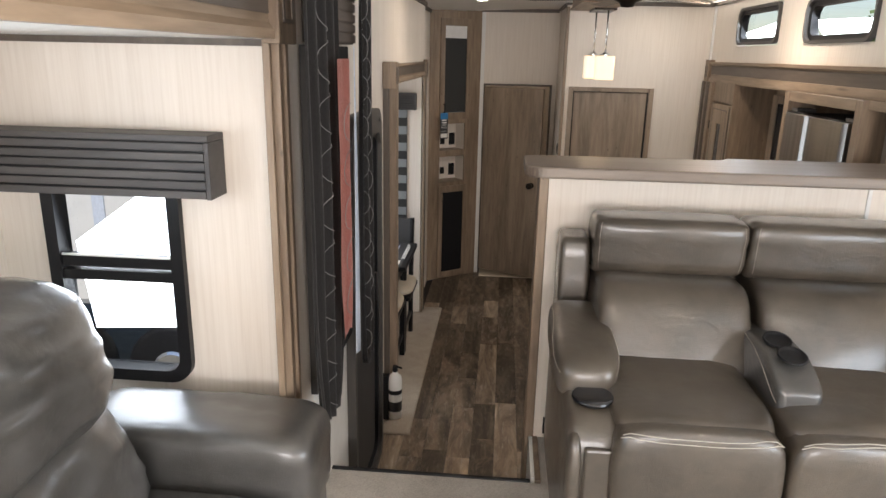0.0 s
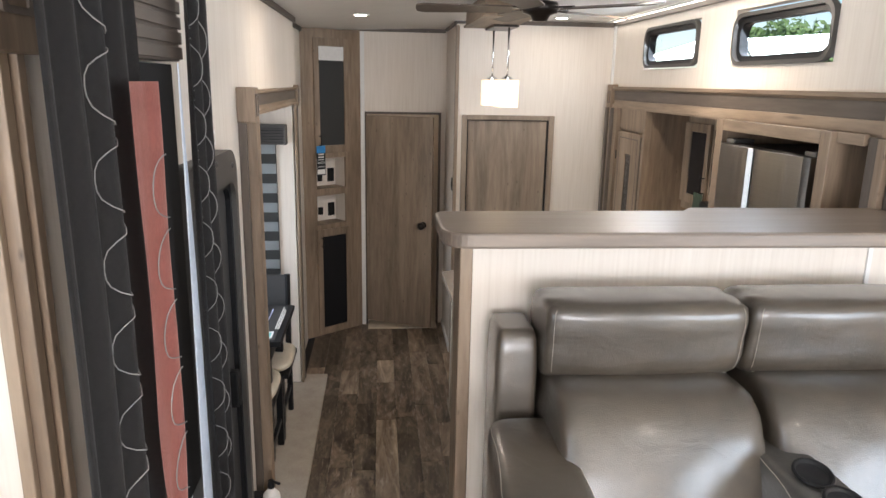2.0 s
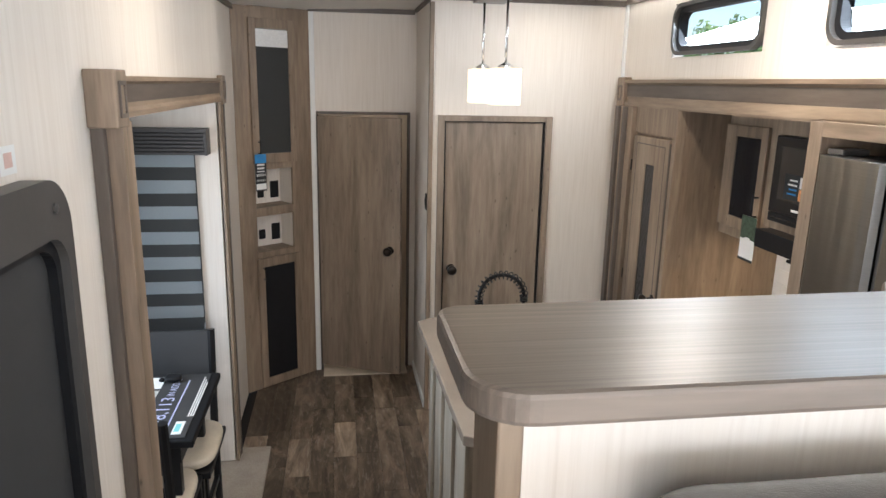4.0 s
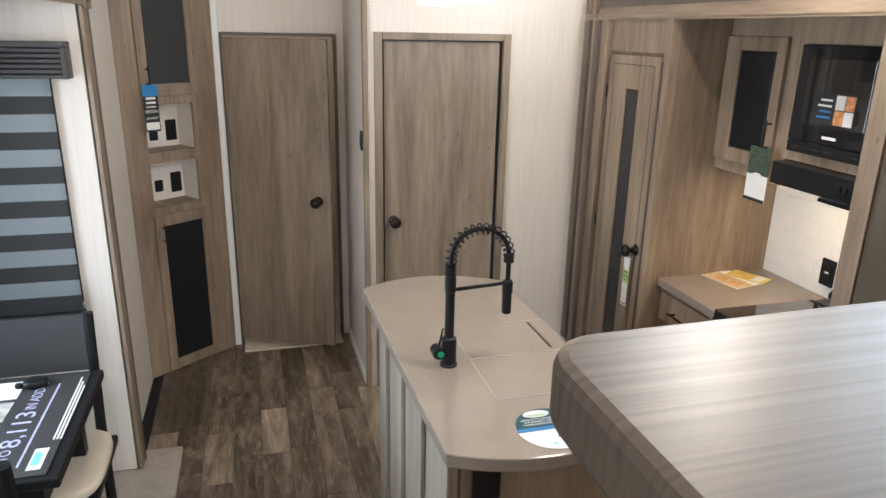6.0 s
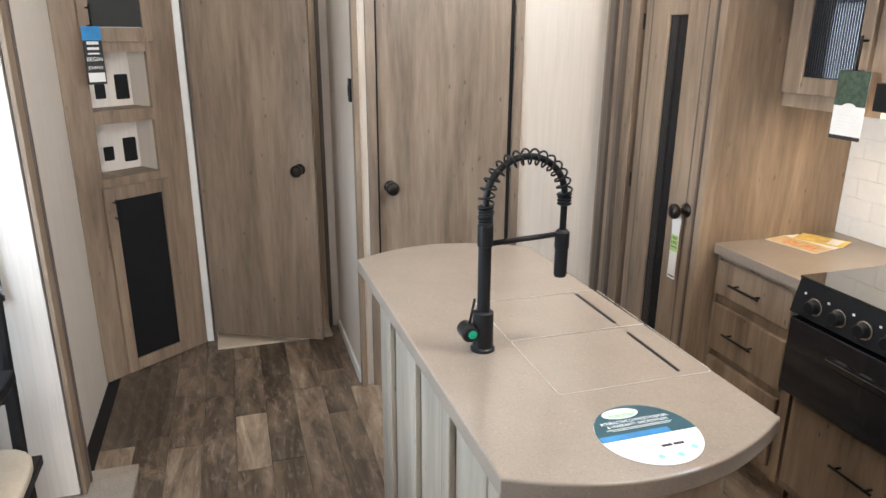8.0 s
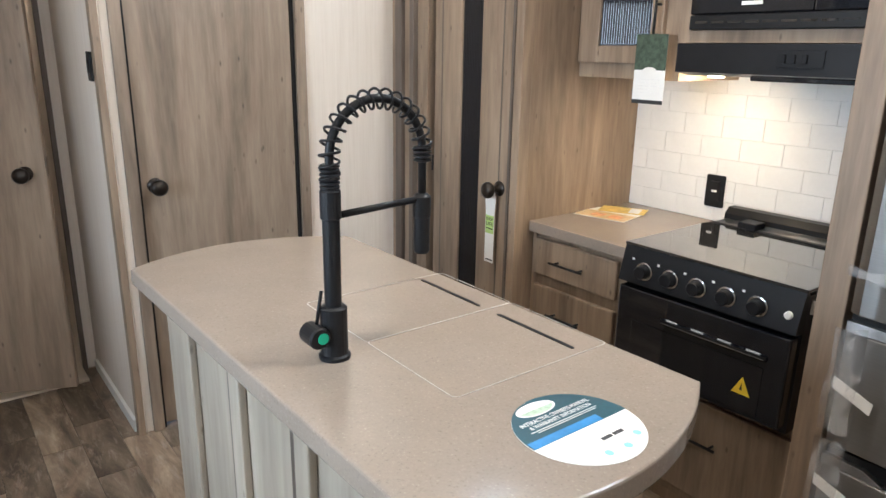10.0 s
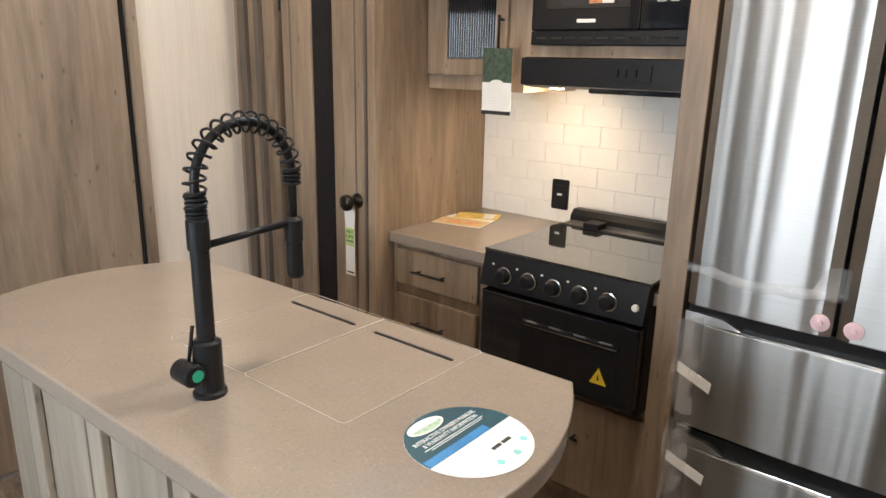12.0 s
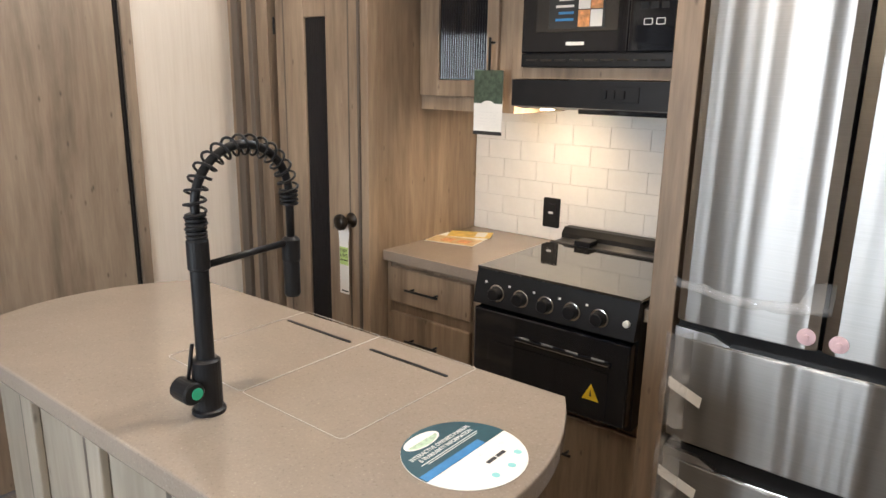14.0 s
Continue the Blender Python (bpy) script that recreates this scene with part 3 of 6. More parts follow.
slide_header("slide_fascia", XL, 1, 3.70, 5.57, 1.925, 2.032, 0.55, 0.09, 0.070)
slide_jamb("slide_upright", XL, 1, 3.715, 3.82, 0.02, 1.925, ((0.24, 0.030, M_TRIMD), (0.76, 0.066, M_WOOD)))
slide_jamb("slide_upright", XL, 1, 5.47, 5.56, 0.02, 1.925, ((0.75, 0.014, M_WOOD), (0.25, 0.018, M_TRIMD)))
slide_header("slide_fascia", XL, 1, -0.62, 2.092, 2.118, 2.285, 1.0, 0.15)
slide_jamb("slide_upright", XL - 0.012, 1, 1.975, 2.055, LZ, 2.118, ((0.22, 0.020, M_WOOD), (0.34, 0.040, M_WOOD), (0.12, 0.018, M_TRIMD), (0.32, 0.046, M_WOOD)))
slide_header("slide_fascia", XR, -1, 3.02, 5.95, 1.925, 2.072)
slide_jamb("slide_upright", XR, -1, 5.70, 5.93, 0.0, 1.925, ((0.3, 0.050, M_WOOD), (0.12, 0.070, M_TRIMD), (0.2, 0.060, M_WOOD), (0.2, 0.075, M_TRIMD), (0.18, 0.060, M_WOOD)))
slide_jamb("slide_upright", XR, -1, 2.99, 3.15, 0.0, 1.925, ((0.4, 0.050, M_TRIMD), (0.25, 0.070, M_WOOD), (0.35, 0.06, M_TRIMD)))

solo("slide_ceiling_trim", boxes((-1.61, -0.765, 2.046, 2.059, 2.100, 2.1185)), M_TRIMD, "slim dark trim where the slide wall meets its ceiling", "trim", "structure")

# wooden post at the end of the bar
post = thing("post", (1.53, 2.88, 1.70), "driftwood post standing on the end of the bar", "post")
part("panel", boxes((1.462, 1.60, 2.792, 2.975, 1.7005, 2.505), bevel=0.003), M_WOOD, post)
part("base_strip", boxes((1.455, 1.605, 2.785, 2.982, 1.7005, 1.718), bevel=0.003), M_WOODX, post)

# kitchen slide shell on the left
solo("dinette_wall_end", boxes((-0.86, -0.75, 5.48, 5.54, 0.02, 2.0), (-1.64, -1.52, 5.48, 5.54, 0.02, 2.0), (-1.52, -0.86, 5.48, 5.54, 0.02, 0.78), (-1.52, -0.86, 5.48, 5.54, 1.72, 2.0)),
     M_WALL, "cream end wall of the dinette slide around its window", "wall", "structure")
solo("dinette_wall_outer", boxes((-1.70, -1.64, 3.68, 3.98, 0.02, 2.0), (-1.70, -1.64, 5.22, 5.54, 0.02, 2.0), (-1.70, -1.64, 3.98, 5.22, 0.02, 0.9), (-1.70, -1.64, 3.98, 5.22, 1.8, 2.0)),
     M_WALL, "cream outer wall of the dinette slide", "wall", "structure")
solo("dinette_wall_near", boxes((-1.64, -0.80, 3.68, 3.74, 0.02, 2.0)), M_WALL, "cream near wall of the dinette slide", "wall", "structure")
solo("dinette_ceiling", boxes((-1.70, -0.80, 3.68, 5.54, 1.97, 2.03)), M_CEIL, "white dinette slide ceiling", "ceiling", "structure")
solo("dinette_carpet", boxes((-1.64, -0.575, 3.60, 5.625, -0.004, 0.014), bevel=0.005), M_RUG, "beige carpet of the dinette slide lapping over the planks", "carpet", "structure")

# kitchen slide shell on the right
solo("kitchen_wall_back", boxes((2.11, 2.17, 2.98, 5.80, -0.02, 2.05)), M_WALL, "cream back wall of the kitchen slide", "wall", "structure")
solo("kitchen_slide_ceiling", boxes((1.46, 2.17, 3.0, 5.80, 1.935, 1.98)), M_WOODH, "driftwood ceiling panel of the kitchen slide", "ceiling", "structure")
solo("kitchen_slide_floor", boxes((1.52, 2.17, 2.98, 5.80, -0.01, 0.0)), M_FLOOR, "dark vinyl floor under the cabinets", "floor", "structure")
solo("kitchen_wall_far", boxes((1.51, 2.17, 5.74, 5.80, 0, 1.935)), M_WALL, "cream far wall of the kitchen slide", "wall", "structure")
solo("kitchen_wall_near", boxes((1.57, 2.17, 2.98, 3.04, 0, 1.935)), M_WALL, "cream near wall of the kitchen slide", "wall", "structure")


# ---- doors ----
def knob(parent, at, axis):
    k = part("knob", lathe([(0.027, 0), (0.027, 0.002), (0.024, 0.005), (0.012, 0.008), (0.011, 0.034), (0.022, 0.040), (0.029, 0.050), (0.028, 0.062), (0.018, 0.070), (0.0, 0.072)], at, axis), M_BRONZE, parent, "dark bronze door knob", True)
    return k


d = thing("door_1", (0.74, 6.0, 0), "closed driftwood door with dark bronze knob in a wooden frame", "door", kind="structure")
part("slab", box(0.447, 1.033, 6.012, 6.045, 0.01, 1.812, 0.003), M_DOOR, d)
part("frame", boxes((0.398, 0.437, 5.982, 6.0, 0, 1.852), (1.043, 1.082, 5.982, 6.0, 0, 1.852), (0.4375, 1.0425, 5.982, 6.0, 1.819, 1.852), bevel=0.003), M_DOOR, d)
part("gasket", boxes((0.438, 0.446, 5.996, 6.03, 0, 1.819), (1.034, 1.042, 5.996, 6.03, 0, 1.819), (0.447, 1.033, 5.996, 6.03, 1.813, 1.819)), M_BLACK, d, "dark gap around the slab")
knob(d, (0.495, 6.012, 0.930), "-y")

d = thing("door_2", (-0.30, 6.70, 0), "driftwood door standing ajar with dark bronze knob", "door", kind="structure")
SW = Matrix.Translation((-0.298, 6.70, 0)) @ pose(0, 0, 0, 0, 0, -24.5)
part("slab", moved(box(0.004, 0.585, -0.034, 0.0, 0.055, 1.807, 0.003), SW), M_DOOR, d)
k = lathe([(0.027, 0), (0.027, 0.002), (0.024, 0.005), (0.012, 0.008), (0.011, 0.034), (0.022, 0.040), (0.029, 0.050), (0.028, 0.062), (0.018, 0.070), (0.0, 0.072)], (0.515, -0.034, 0.938), "-y")
part("knob", moved(k, SW), M_BRONZE, d, "dark bronze door knob", True)
part("latch", moved(box(0.585, 0.588, -0.028, -0.008, 0.93, 1.0, 0.001), SW), M_CHROME, d, "steel latch plate")
part("frame", boxes((-0.318, -0.302, 6.695, 6.72, 0, 1.834), (0.290, 0.309, 6.695, 6.72, 0, 1.834), (-0.3015, 0.2895, 6.695, 6.72, 1.817, 1.834), bevel=0.002), M_TRIMD, d, "thin dark door frame")
part("threshold", box(-0.30, 0.29, 6.57, 6.80, 0.0, 0.012, 0.003), M_CREAM, d, "pale threshold strip")
solo("casing_strip", boxes((-0.352, -0.320, 6.690, 6.72, 0, 2.46), bevel=0.002), M_WHITE, "white casing strip beside the tall cabinet", "trim", "structure")

# ---- high windows on the right wall ----
for i, (cy, cz, w, h) in enumerate((W1, W2)):
    wn = thing("window_%d" % (i + 1), (XR, cy, cz), "small high window with rounded ends and dark frame", "window", "high windows", "structure")
    out, mid, inn = round_rect(cy, cz, w, h, 0.075, 8), round_rect(cy, cz, w - 0.035, h - 0.035, 0.065, 8), round_rect(cy, cz, w - 0.085, h - 0.085, 0.05, 8)
    part("outer_frame", ring(out, mid, "x", XR - 0.016, XR + 0.012), M_FRAMEG, wn)
    part("inner_frame", ring(mid, inn, "x", XR + 0.004, XR + 0.05), M_BLACK, wn)
    g = part("pane", prism(inn, "x", XR + 0.040, XR + 0.045), M_GLASS, wn)
    g.visible_shadow = False

# ---- living room end window ----
wn = thing("window_3", (-1.24, 2.06, 1.1), "black-framed sliding window under a charcoal valance", "window", kind="structure")
out, inn = round_rect(-1.255, 1.445, 0.42, 0.72, 0.07, 8), round_rect(-1.255, 1.445, 0.345, 0.645, 0.045, 8)
part("frame", ring(out, inn, "y", 2.035, 2.10), M_BLACK, wn)
part("meeting_rail", boxes((-1.428, -1.082, 2.045, 2.085, 1.450, 1.485), (-1.428, -1.082, 2.04, 2.075, 1.410, 1.442), bevel=0.003), M_BLACK, wn)
part("weather_strip", box(-1.425, -1.085, 2.041, 2.047, 1.485, 1.491), M_WHITE, wn)
g = part("pane", prism(inn, "y", 2.088, 2.092), M_GLASS, wn)
g.visible_shadow = False


def valance(name, x0, x1, yf, yb, z0, z1, material):
    t = thing(name, ((x0 + x1) / 2, yb, z0), "charcoal ribbed wooden valance box above a window", "valance", "valances")
    part("top_board", box(x0, x1, yf, yb, z1 - 0.018, z1, 0.002), material, t)
    part("end_board", box(x1 - 0.014, x1, yf + 0.001, yb, z0, z1 - 0.0185, 0.002), material, t)
    part("back_board", box(x0, x1 - 0.015, yf + 0.016, yf + 0.022, z0 + 0.002, z1 - 0.019), M_BLACK, t)
    n = 6
    hh = (z1 - 0.019 - z0) / n
    for i in range(n):
        part("slat", box(x0, x1 - 0.015, yf + 0.001 + 0.004 * (i % 2), yf + 0.015, z0 + i * hh + 0.002, z0 + (i + 1) * hh - 0.003, 0.002), material, t)
    return t


valance("valance", -1.60, -0.905, 1.95, 2.058, 1.69, 1.866, M_VALX)
valance("valance", -1.55, -0.785, 5.385, 5.478, 1.675, 1.80, M_VALX)


def text(name, body, size, m, material, parent, width=None):
    """Raised lettering as a mesh, lying in the plane of m."""
    cu = bpy.data.curves.new(name, "FONT")
    cu.body, cu.size, cu.extrude, cu.align_x, cu.align_y = body, size, 0.0002, "CENTER", "CENTER"
    tmp = bpy.data.objects.new(name, cu)
    me = bpy.data.meshes.new_from_object(tmp)
    bpy.data.objects.remove(tmp)
    bm = bmesh.new()
    bm.from_mesh(me)
    if width:
        span = max(v.co.x for v in bm.verts) - min(v.co.x for v in bm.verts)
        bmesh.ops.scale(bm, vec=(width / span, 1, 1), verts=bm.verts)
    bpy.data.meshes.remove(me)
    return part(name, moved(bm, m), material, parent)


# ---- kitchen island ----
M_PANEL = wood("pale_island_panel", (0.20, 0.165, 0.125), (0.30, 0.255, 0.20), (0.40, 0.35, 0.28), seed=1.7)
isl = thing("kitchen_island", (0.47, 4.56, 0), "kitchen island base with pale wood panels and dark battens", "island")
part("body", boxes((0.25, 0.70, 4.075, 5.08, 0.07, 0.868), (0.27, 0.68, 4.12, 5.04, 0.0, 0.07)), M_PANEL, isl)
for yy in (4.09, 4.362, 4.633, 4.905):
    part("batten", box(0.2435, 0.2495, yy + 0.022, yy + 0.052, 0.075, 0.866, 0.001), M_TRIMD, isl, "dark batten")
    part("stile", box(0.234, 0.2495, yy - 0.030, yy + 0.020, 0.075, 0.866, 0.003), M_PANEL, isl)
part("rail", box(0.240, 0.2495, 4.08, 5.07, 0.02, 0.074, 0.002), M_PANEL, isl)
part("end_panel", boxes((0.27, 0.68, 4.060, 4.0745, 0.08, 0.866), bevel=0.003), M_WOOD, isl)
part("socket", boxes((0.30, 0.375, 4.050, 4.0595, 0.73, 0.85), bevel=0.004), M_BLACKP, isl, "black power socket")

out = []
n = 16
for i in range(n + 1):
    t = i / n
    x = 0.218 + (0.770 - 0.218) * t
    out.append((x, 4.015 + 0.025 * t - 0.082 * (1 - (2 * t - 1) ** 2)))
for i in range(n + 1):
    t = i / n
    x = 0.752 - (0.752 - 0.195) * t
    out.append((x, 5.110 + 0.025 * t + 0.100 * (1 - (2 * t - 1) ** 2)))
ct = thing("island_countertop", (0.47, 4.56, 0.87), "speckled taupe solid-surface countertop with bowed ends on the island", "countertop")
part("slab", prism(out, "z", 0.872, 0.910, bevel=0.004), M_STONE, ct)
M_SEAM = plain("pale_lid_seam", (0.40, 0.36, 0.31), 0.4, scale=100)


def lid(y0, y1, sy0, sy1, up=0.0):
    b = part("sink_lid", ring(round_rect(0.592, (y0 + y1) / 2, 0.346, y1 - y0, 0.012, 5), round_rect(0.592, (y0 + y1) / 2, 0.3425, y1 - y0 - 0.0035, 0.0105, 5), "z", 0.9102 + up, 0.9107 + up), M_SEAM, ct, "pale seam around the sink lid")
    part("finger_slot", prism(round_rect(0.698, (sy0 + sy1) / 2, 0.008, sy1 - sy0, 0.0037, 4), "z", 0.9103, 0.9112), M_BLACK, b, "dark finger slot")


lid(4.221, 4.4717, 4.241, 4.437)
lid(4.4683, 4.705, 4.492, 4.690, 0.00008)

# round information sticker
stk = thing("counter_sticker", (0.487, 4.052, 0.91), "round teal and white information sticker on the island countertop", "sticker")
circ = [(0.487 + 0.092 * math.cos(2 * math.pi * i / 64), 4.052 + 0.092 * math.sin(2 * math.pi * i / 64)) for i in range(64)]
part("paper", prism(circ, "z", 0.9104, 0.9112), M_PAPER, stk)


def chord(y0, y1, z):
    pts = []
    k = 24
    for i in range(k + 1):
        y = y0 + (y1 - y0) * i / k
        pts.append((0.487 + math.sqrt(max(0.0, 0.0918 ** 2 - (y - 4.052) ** 2)), y))
    for i in range(k + 1):
        y = y1 - (y1 - y0) * i / k
        pts.append((0.487 - math.sqrt(max(0.0, 0.0918 ** 2 - (y - 4.052) ** 2)), y))
    return prism(pts, "z", z, z + 0.0003)


part("teal_field", chord(4.045, 4.1435, 0.9114), M_TEAL, stk, "dark teal upper half")
part("blue_band", box(0.397, 0.53, 4.045, 4.060, 0.9118, 0.9120), M_BLUE, stk, "blue band")
part("picture", prism([(0.472 + 0.036 * math.cos(2 * math.pi * i / 32), 4.120 + 0.016 * math.sin(2 * math.pi * i / 32)) for i in range(32)], "z", 0.9118, 0.9122), M_PAPER, stk, "small oval landscape picture")
part("picture_hills", prism([(0.472 + 0.031 * math.cos(math.pi * i / 16 + math.pi), 4.119 + 0.013 * math.sin(math.pi * i / 16 + math.pi)) for i in range(17)], "z", 0.9123, 0.9125), plain("pale_green_print", (0.42, 0.55, 0.40), 0.5, scale=90, var=0.5), stk)
text("lettering", "INTERACTIVE OWNER'S MANUAL", 0.0115, pose(0.487, 4.095, 0.9121), M_PAPER, stk, 0.135)
text("lettering", "& WARRANTY INFORMATION", 0.0115, pose(0.487, 4.084, 0.9121), M_PAPER, stk, 0.120)
for k, (x0, x1, yy, hh) in enumerate(((0.42, 0.55, 4.0755, 0.0016), (0.43, 0.545, 4.0715, 0.0014))):
    part("text_line", box(x0, x1, yy - hh / 2, yy + hh / 2, 0.9119, 0.9121), M_PAPER, stk)
part("heading_bar", box(0.49, 0.555, 4.0462, 4.0480, 0.9113, 0.9115), M_INK, stk)
for r in range(6):
    part("text_line", box(0.415 + 0.004 * r, 0.483, 4.040 - r * 0.0065, 4.0409 - r * 0.0065, 0.9113, 0.9115), M_GROUT, stk)
for cxk, cyk in ((0.500, 4.033), (0.516, 4.033), (0.532, 4.026), (0.546, 4.026)):
    part("step_mark", box(cxk - 0.004, cxk + 0.004, cyk - 0.004, cyk + 0.004, 0.9113, 0.9115), M_GROUT, stk)
for cxk in (0.497, 0.520):
    part("badge", box(cxk - 0.010, cxk + 0.010, 4.008, 4.0145, 0.9113, 0.9115, 0.0), M_INK, stk, "small black badge")
for cxk, cyk in ((0.470, 3.985), (0.505, 3.982), (0.540, 3.995)):
    part("round_mark", lathe([(0.006, 0), (0.006, 0.0002)], (cxk, cyk, 0.9113)), plain("aqua_print", (0.25, 0.60, 0.60), 0.5) if cxk < 0.48 else bpy.data.materials["aqua_print"], stk)

for _o in stk.children:
    _o.data.transform(Matrix.Translation((0.021, 0.008, 0)))
stk.location = (0.508, 4.060, 0.91)
for _o in stk.children:
    _o.matrix_parent_inverse = Matrix.Translation(-stk.location)

# spring faucet
fa = thing("spring_faucet", (0.347, 4.451, 0.91), "matte black spring-neck kitchen faucet on the island", "faucet")
FX, FY = 0.347, 4.451
part("base", lathe([(0.0265, 0.0), (0.0265, 0.006), (0.0225, 0.009), (0.0225, 0.088), (0.018, 0.092)], (FX, FY, 0.910)), M_BLACK, fa, smooth=False)
part("body", lathe([(0.0140, 0), (0.0140, 0.145), (0.0168, 0.147), (0.0168, 0.190), (0.0145, 0.194)], (FX, FY, 1.000)), M_BLACK, fa)
zs, R = 1.236, 0.088
neck = [(FX, FY, 1.205 + 0.0045 * i) for i in range(8)]
neck += [(FX + R - R * math.cos(math.pi * i / 28), FY, zs + 0.005 + R * math.sin(math.pi * i / 28)) for i in range(29)]
part("neck_hose", tube(neck + [(FX + 2 * R, FY, 1.235), (FX + 2 * R, FY, 1.165)], 0.0072, 12), M_BLACK, fa, smooth=True)
coil = []
turns = 17
path = [Vector(p) for p in neck]
cum = [0.0]
for a, b in zip(path, path[1:]):
    cum.append(cum[-1] + (b - a).length)
for i in range(turns * 14 + 1):
    s = cum[-1] * i / (turns * 14)
    k = max(j for j in range(len(cum)) if cum[j] <= s + 1e-9)
    k = min(k, len(path) - 2)
    p = path[k].lerp(path[k + 1], (s - cum[k]) / (cum[k + 1] - cum[k]))
    d = (path[k + 1] - path[k]).normalized()
    e1, e2 = Vector((0, 1, 0)), d.cross(Vector((0, 1, 0)))
    a = 2 * math.pi * turns * i / (turns * 14)
    coil.append(p + (e1 * math.cos(a) + e2 * math.sin(a)) * 0.0158)
part("spring", tube(coil, 0.0023, 6), M_BLACK, fa, smooth=True)
for zz in [1.196 + 0.0065 * k for k in range(6)]:
    part("spring_ring", lathe([(0.0135, 0), (0.0160, 0.0015), (0.0160, 0.004), (0.0135, 0.0055)], (FX, FY, zz - 0.002)), M_BLACK, fa)
for zz in [1.222 + 0.007 * k for k in range(4)]:
    part("spring_ring", lathe([(0.0125, 0), (0.0155, 0.0015), (0.0155, 0.004), (0.0125, 0.0055)], (FX + 2 * R, FY, zz)), M_BLACK, fa)
part("spray_head", lathe([(0.012, 0), (0.0142, 0.004), (0.0142, 0.062), (0.0158, 0.066), (0.0158, 0.100), (0.010, 0.106)], (FX + 2 * R, FY, 1.062)), M_BLACK, fa)
part("support_arm", tube([(FX + 0.015, FY, 1.150), (FX + 2 * R - 0.012, FY, 1.158)], 0.0058, 10), M_BLACK, fa, smooth=True)
hd = part("handle_hub", lathe([(0.016, 0), (0.0185, 0.003), (0.0185, 0.040), (0.016, 0.043)], (FX - 0.034, FY + 0.024, 0.956), "-y"), M_BLACK, fa)
part("lever", tube([(FX - 0.030, FY + 0.004, 0.970), (FX - 0.018, FY + 0.006, 1.028)], 0.0030, 8), M_BLACK, hd, smooth=True)
part("green_dot", lathe([(0.0095, 0), (0.0095, 0.001)], (FX - 0.030, FY - 0.0195, 0.956), "-y"), M_GREEN, hd, "round green sticker")

# ---- kitchen cabinets along the slide ----
def pull(parent, y0, y1, x, z, vertical=False):
    if vertical:
        bm = tube([(x, y0, z - 0.06), (x, y0, z + 0.06)], 0.0045, 8)
        for zz in (z - 0.045, z + 0.045):
            add(bm, tube([(x, y0, zz), (x + 0.026, y0, zz)], 0.004, 8))
    else:
        bm = tube([(x, y0, z), (x, y1, z)], 0.0045, 8)
        for yy in (y0 + 0.02, y1 - 0.02):
            add(bm, tube([(x, yy, z), (x + 0.026, yy, z)], 0.004, 8))
    return part("handle", bm, M_BLACK, parent, "black bar handle", True)


def drawer(parent, y0, y1, z0, z1, xf, py0, py1, pz):
    d = part("drawer_front", box(xf - 0.018, xf, y0, y1, z0, z1, 0.005), M_WOOD, parent)
    pull(d, py0, py1, xf - 0.045, pz)
    return d


pan = thing("pantry_cabinet", (1.78, 5.45, 0), "tall driftwood pantry cabinet with a narrow dark glass strip", "cabinet")
part("body", boxes((1.475, 2.11, 5.205, 5.225, 0, 1.935), (1.475, 2.11, 5.226, 5.70, 0.0, 0.09), (1.475, 1.495, 5.226, 5.70, 1.79, 1.935), (1.49, 1.50, 5.226, 5.70, 0.09, 1.79), bevel=0.001), M_WOOD, pan)
part("edge_post", box(1.462, 1.512, 5.196, 5.232, 0, 1.935, 0.003), M_WOOD, pan)
pdr = part("door", boxes((1.455, 1.474, 5.240, 5.392, 0.10, 1.775), (1.455, 1.474, 5.505, 5.660, 0.10, 1.775), (1.455, 1.474, 5.3925, 5.5045, 1.632, 1.775), (1.455, 1.474, 5.3925, 5.5045, 0.10, 0.385), bevel=0.003), M_WOOD, pan)
for k in range(12):
    part("reed", box(1.463, 1.470, 5.3935 + k * 0.00925, 5.4022 + k * 0.00925, 0.386, 1.631, 0.0015), M_GLOSSB, pdr, "reeded dark glass strip")
part("panel_line", ring(round_rect(5.4475, 0.93, 0.34, 1.62, 0.002, 1), round_rect(5.4475, 0.93, 0.328, 1.608, 0.002, 1), "x", 1.4538, 1.4552), M_TRIMD, pdr)
part("stile_dark", box(1.456, 1.474, 5.2325, 5.243, 0.0, 1.76, 0.001), M_TRIMD, pan, "dark edge strip")
knob(pdr, (1.455, 5.275, 0.94), "-x")
for zz in (0.95, 1.58, 0.30):
    part("hinge", box(1.450, 1.455, 5.662, 5.670, zz, zz + 0.06, 0.001), M_BLACK, pan, "black hinge")

hg = thing("door_hanger_tag", (1.44, 5.285, 0.67), "white and green door hanger tag on the pantry knob", "tag")
part("card", prism([(5.262, 0.672), (5.308, 0.672), (5.308, 0.86), (5.312, 0.90), (5.305, 0.935), (5.285, 0.95), (5.265, 0.935), (5.258, 0.90), (5.262, 0.86)], "x", 1.4245, 1.4255), M_PAPER, hg)
part("green_panel", box(1.4238, 1.4243, 5.264, 5.306, 0.78, 0.845), M_LIME, hg, "lime green panel")
text("lettering", "ENJOY", 0.016, Matrix.Translation((1.4234, 5.285, 0.832)) @ pose(0, 0, 0, 90, 0, -90), M_INK, hg, 0.036)
text("lettering", "LIFE", 0.018, Matrix.Translation((1.4234, 5.285, 0.814)) @ pose(0, 0, 0, 90, 0, -90), M_INK, hg, 0.036)
part("text_line", box(1.4238, 1.4243, 5.266, 5.304, 0.795, 0.800), M_INK, hg)
part("foot_line", box(1.4238, 1.4243, 5.266, 5.30, 0.68, 0.685), M_INK, hg)

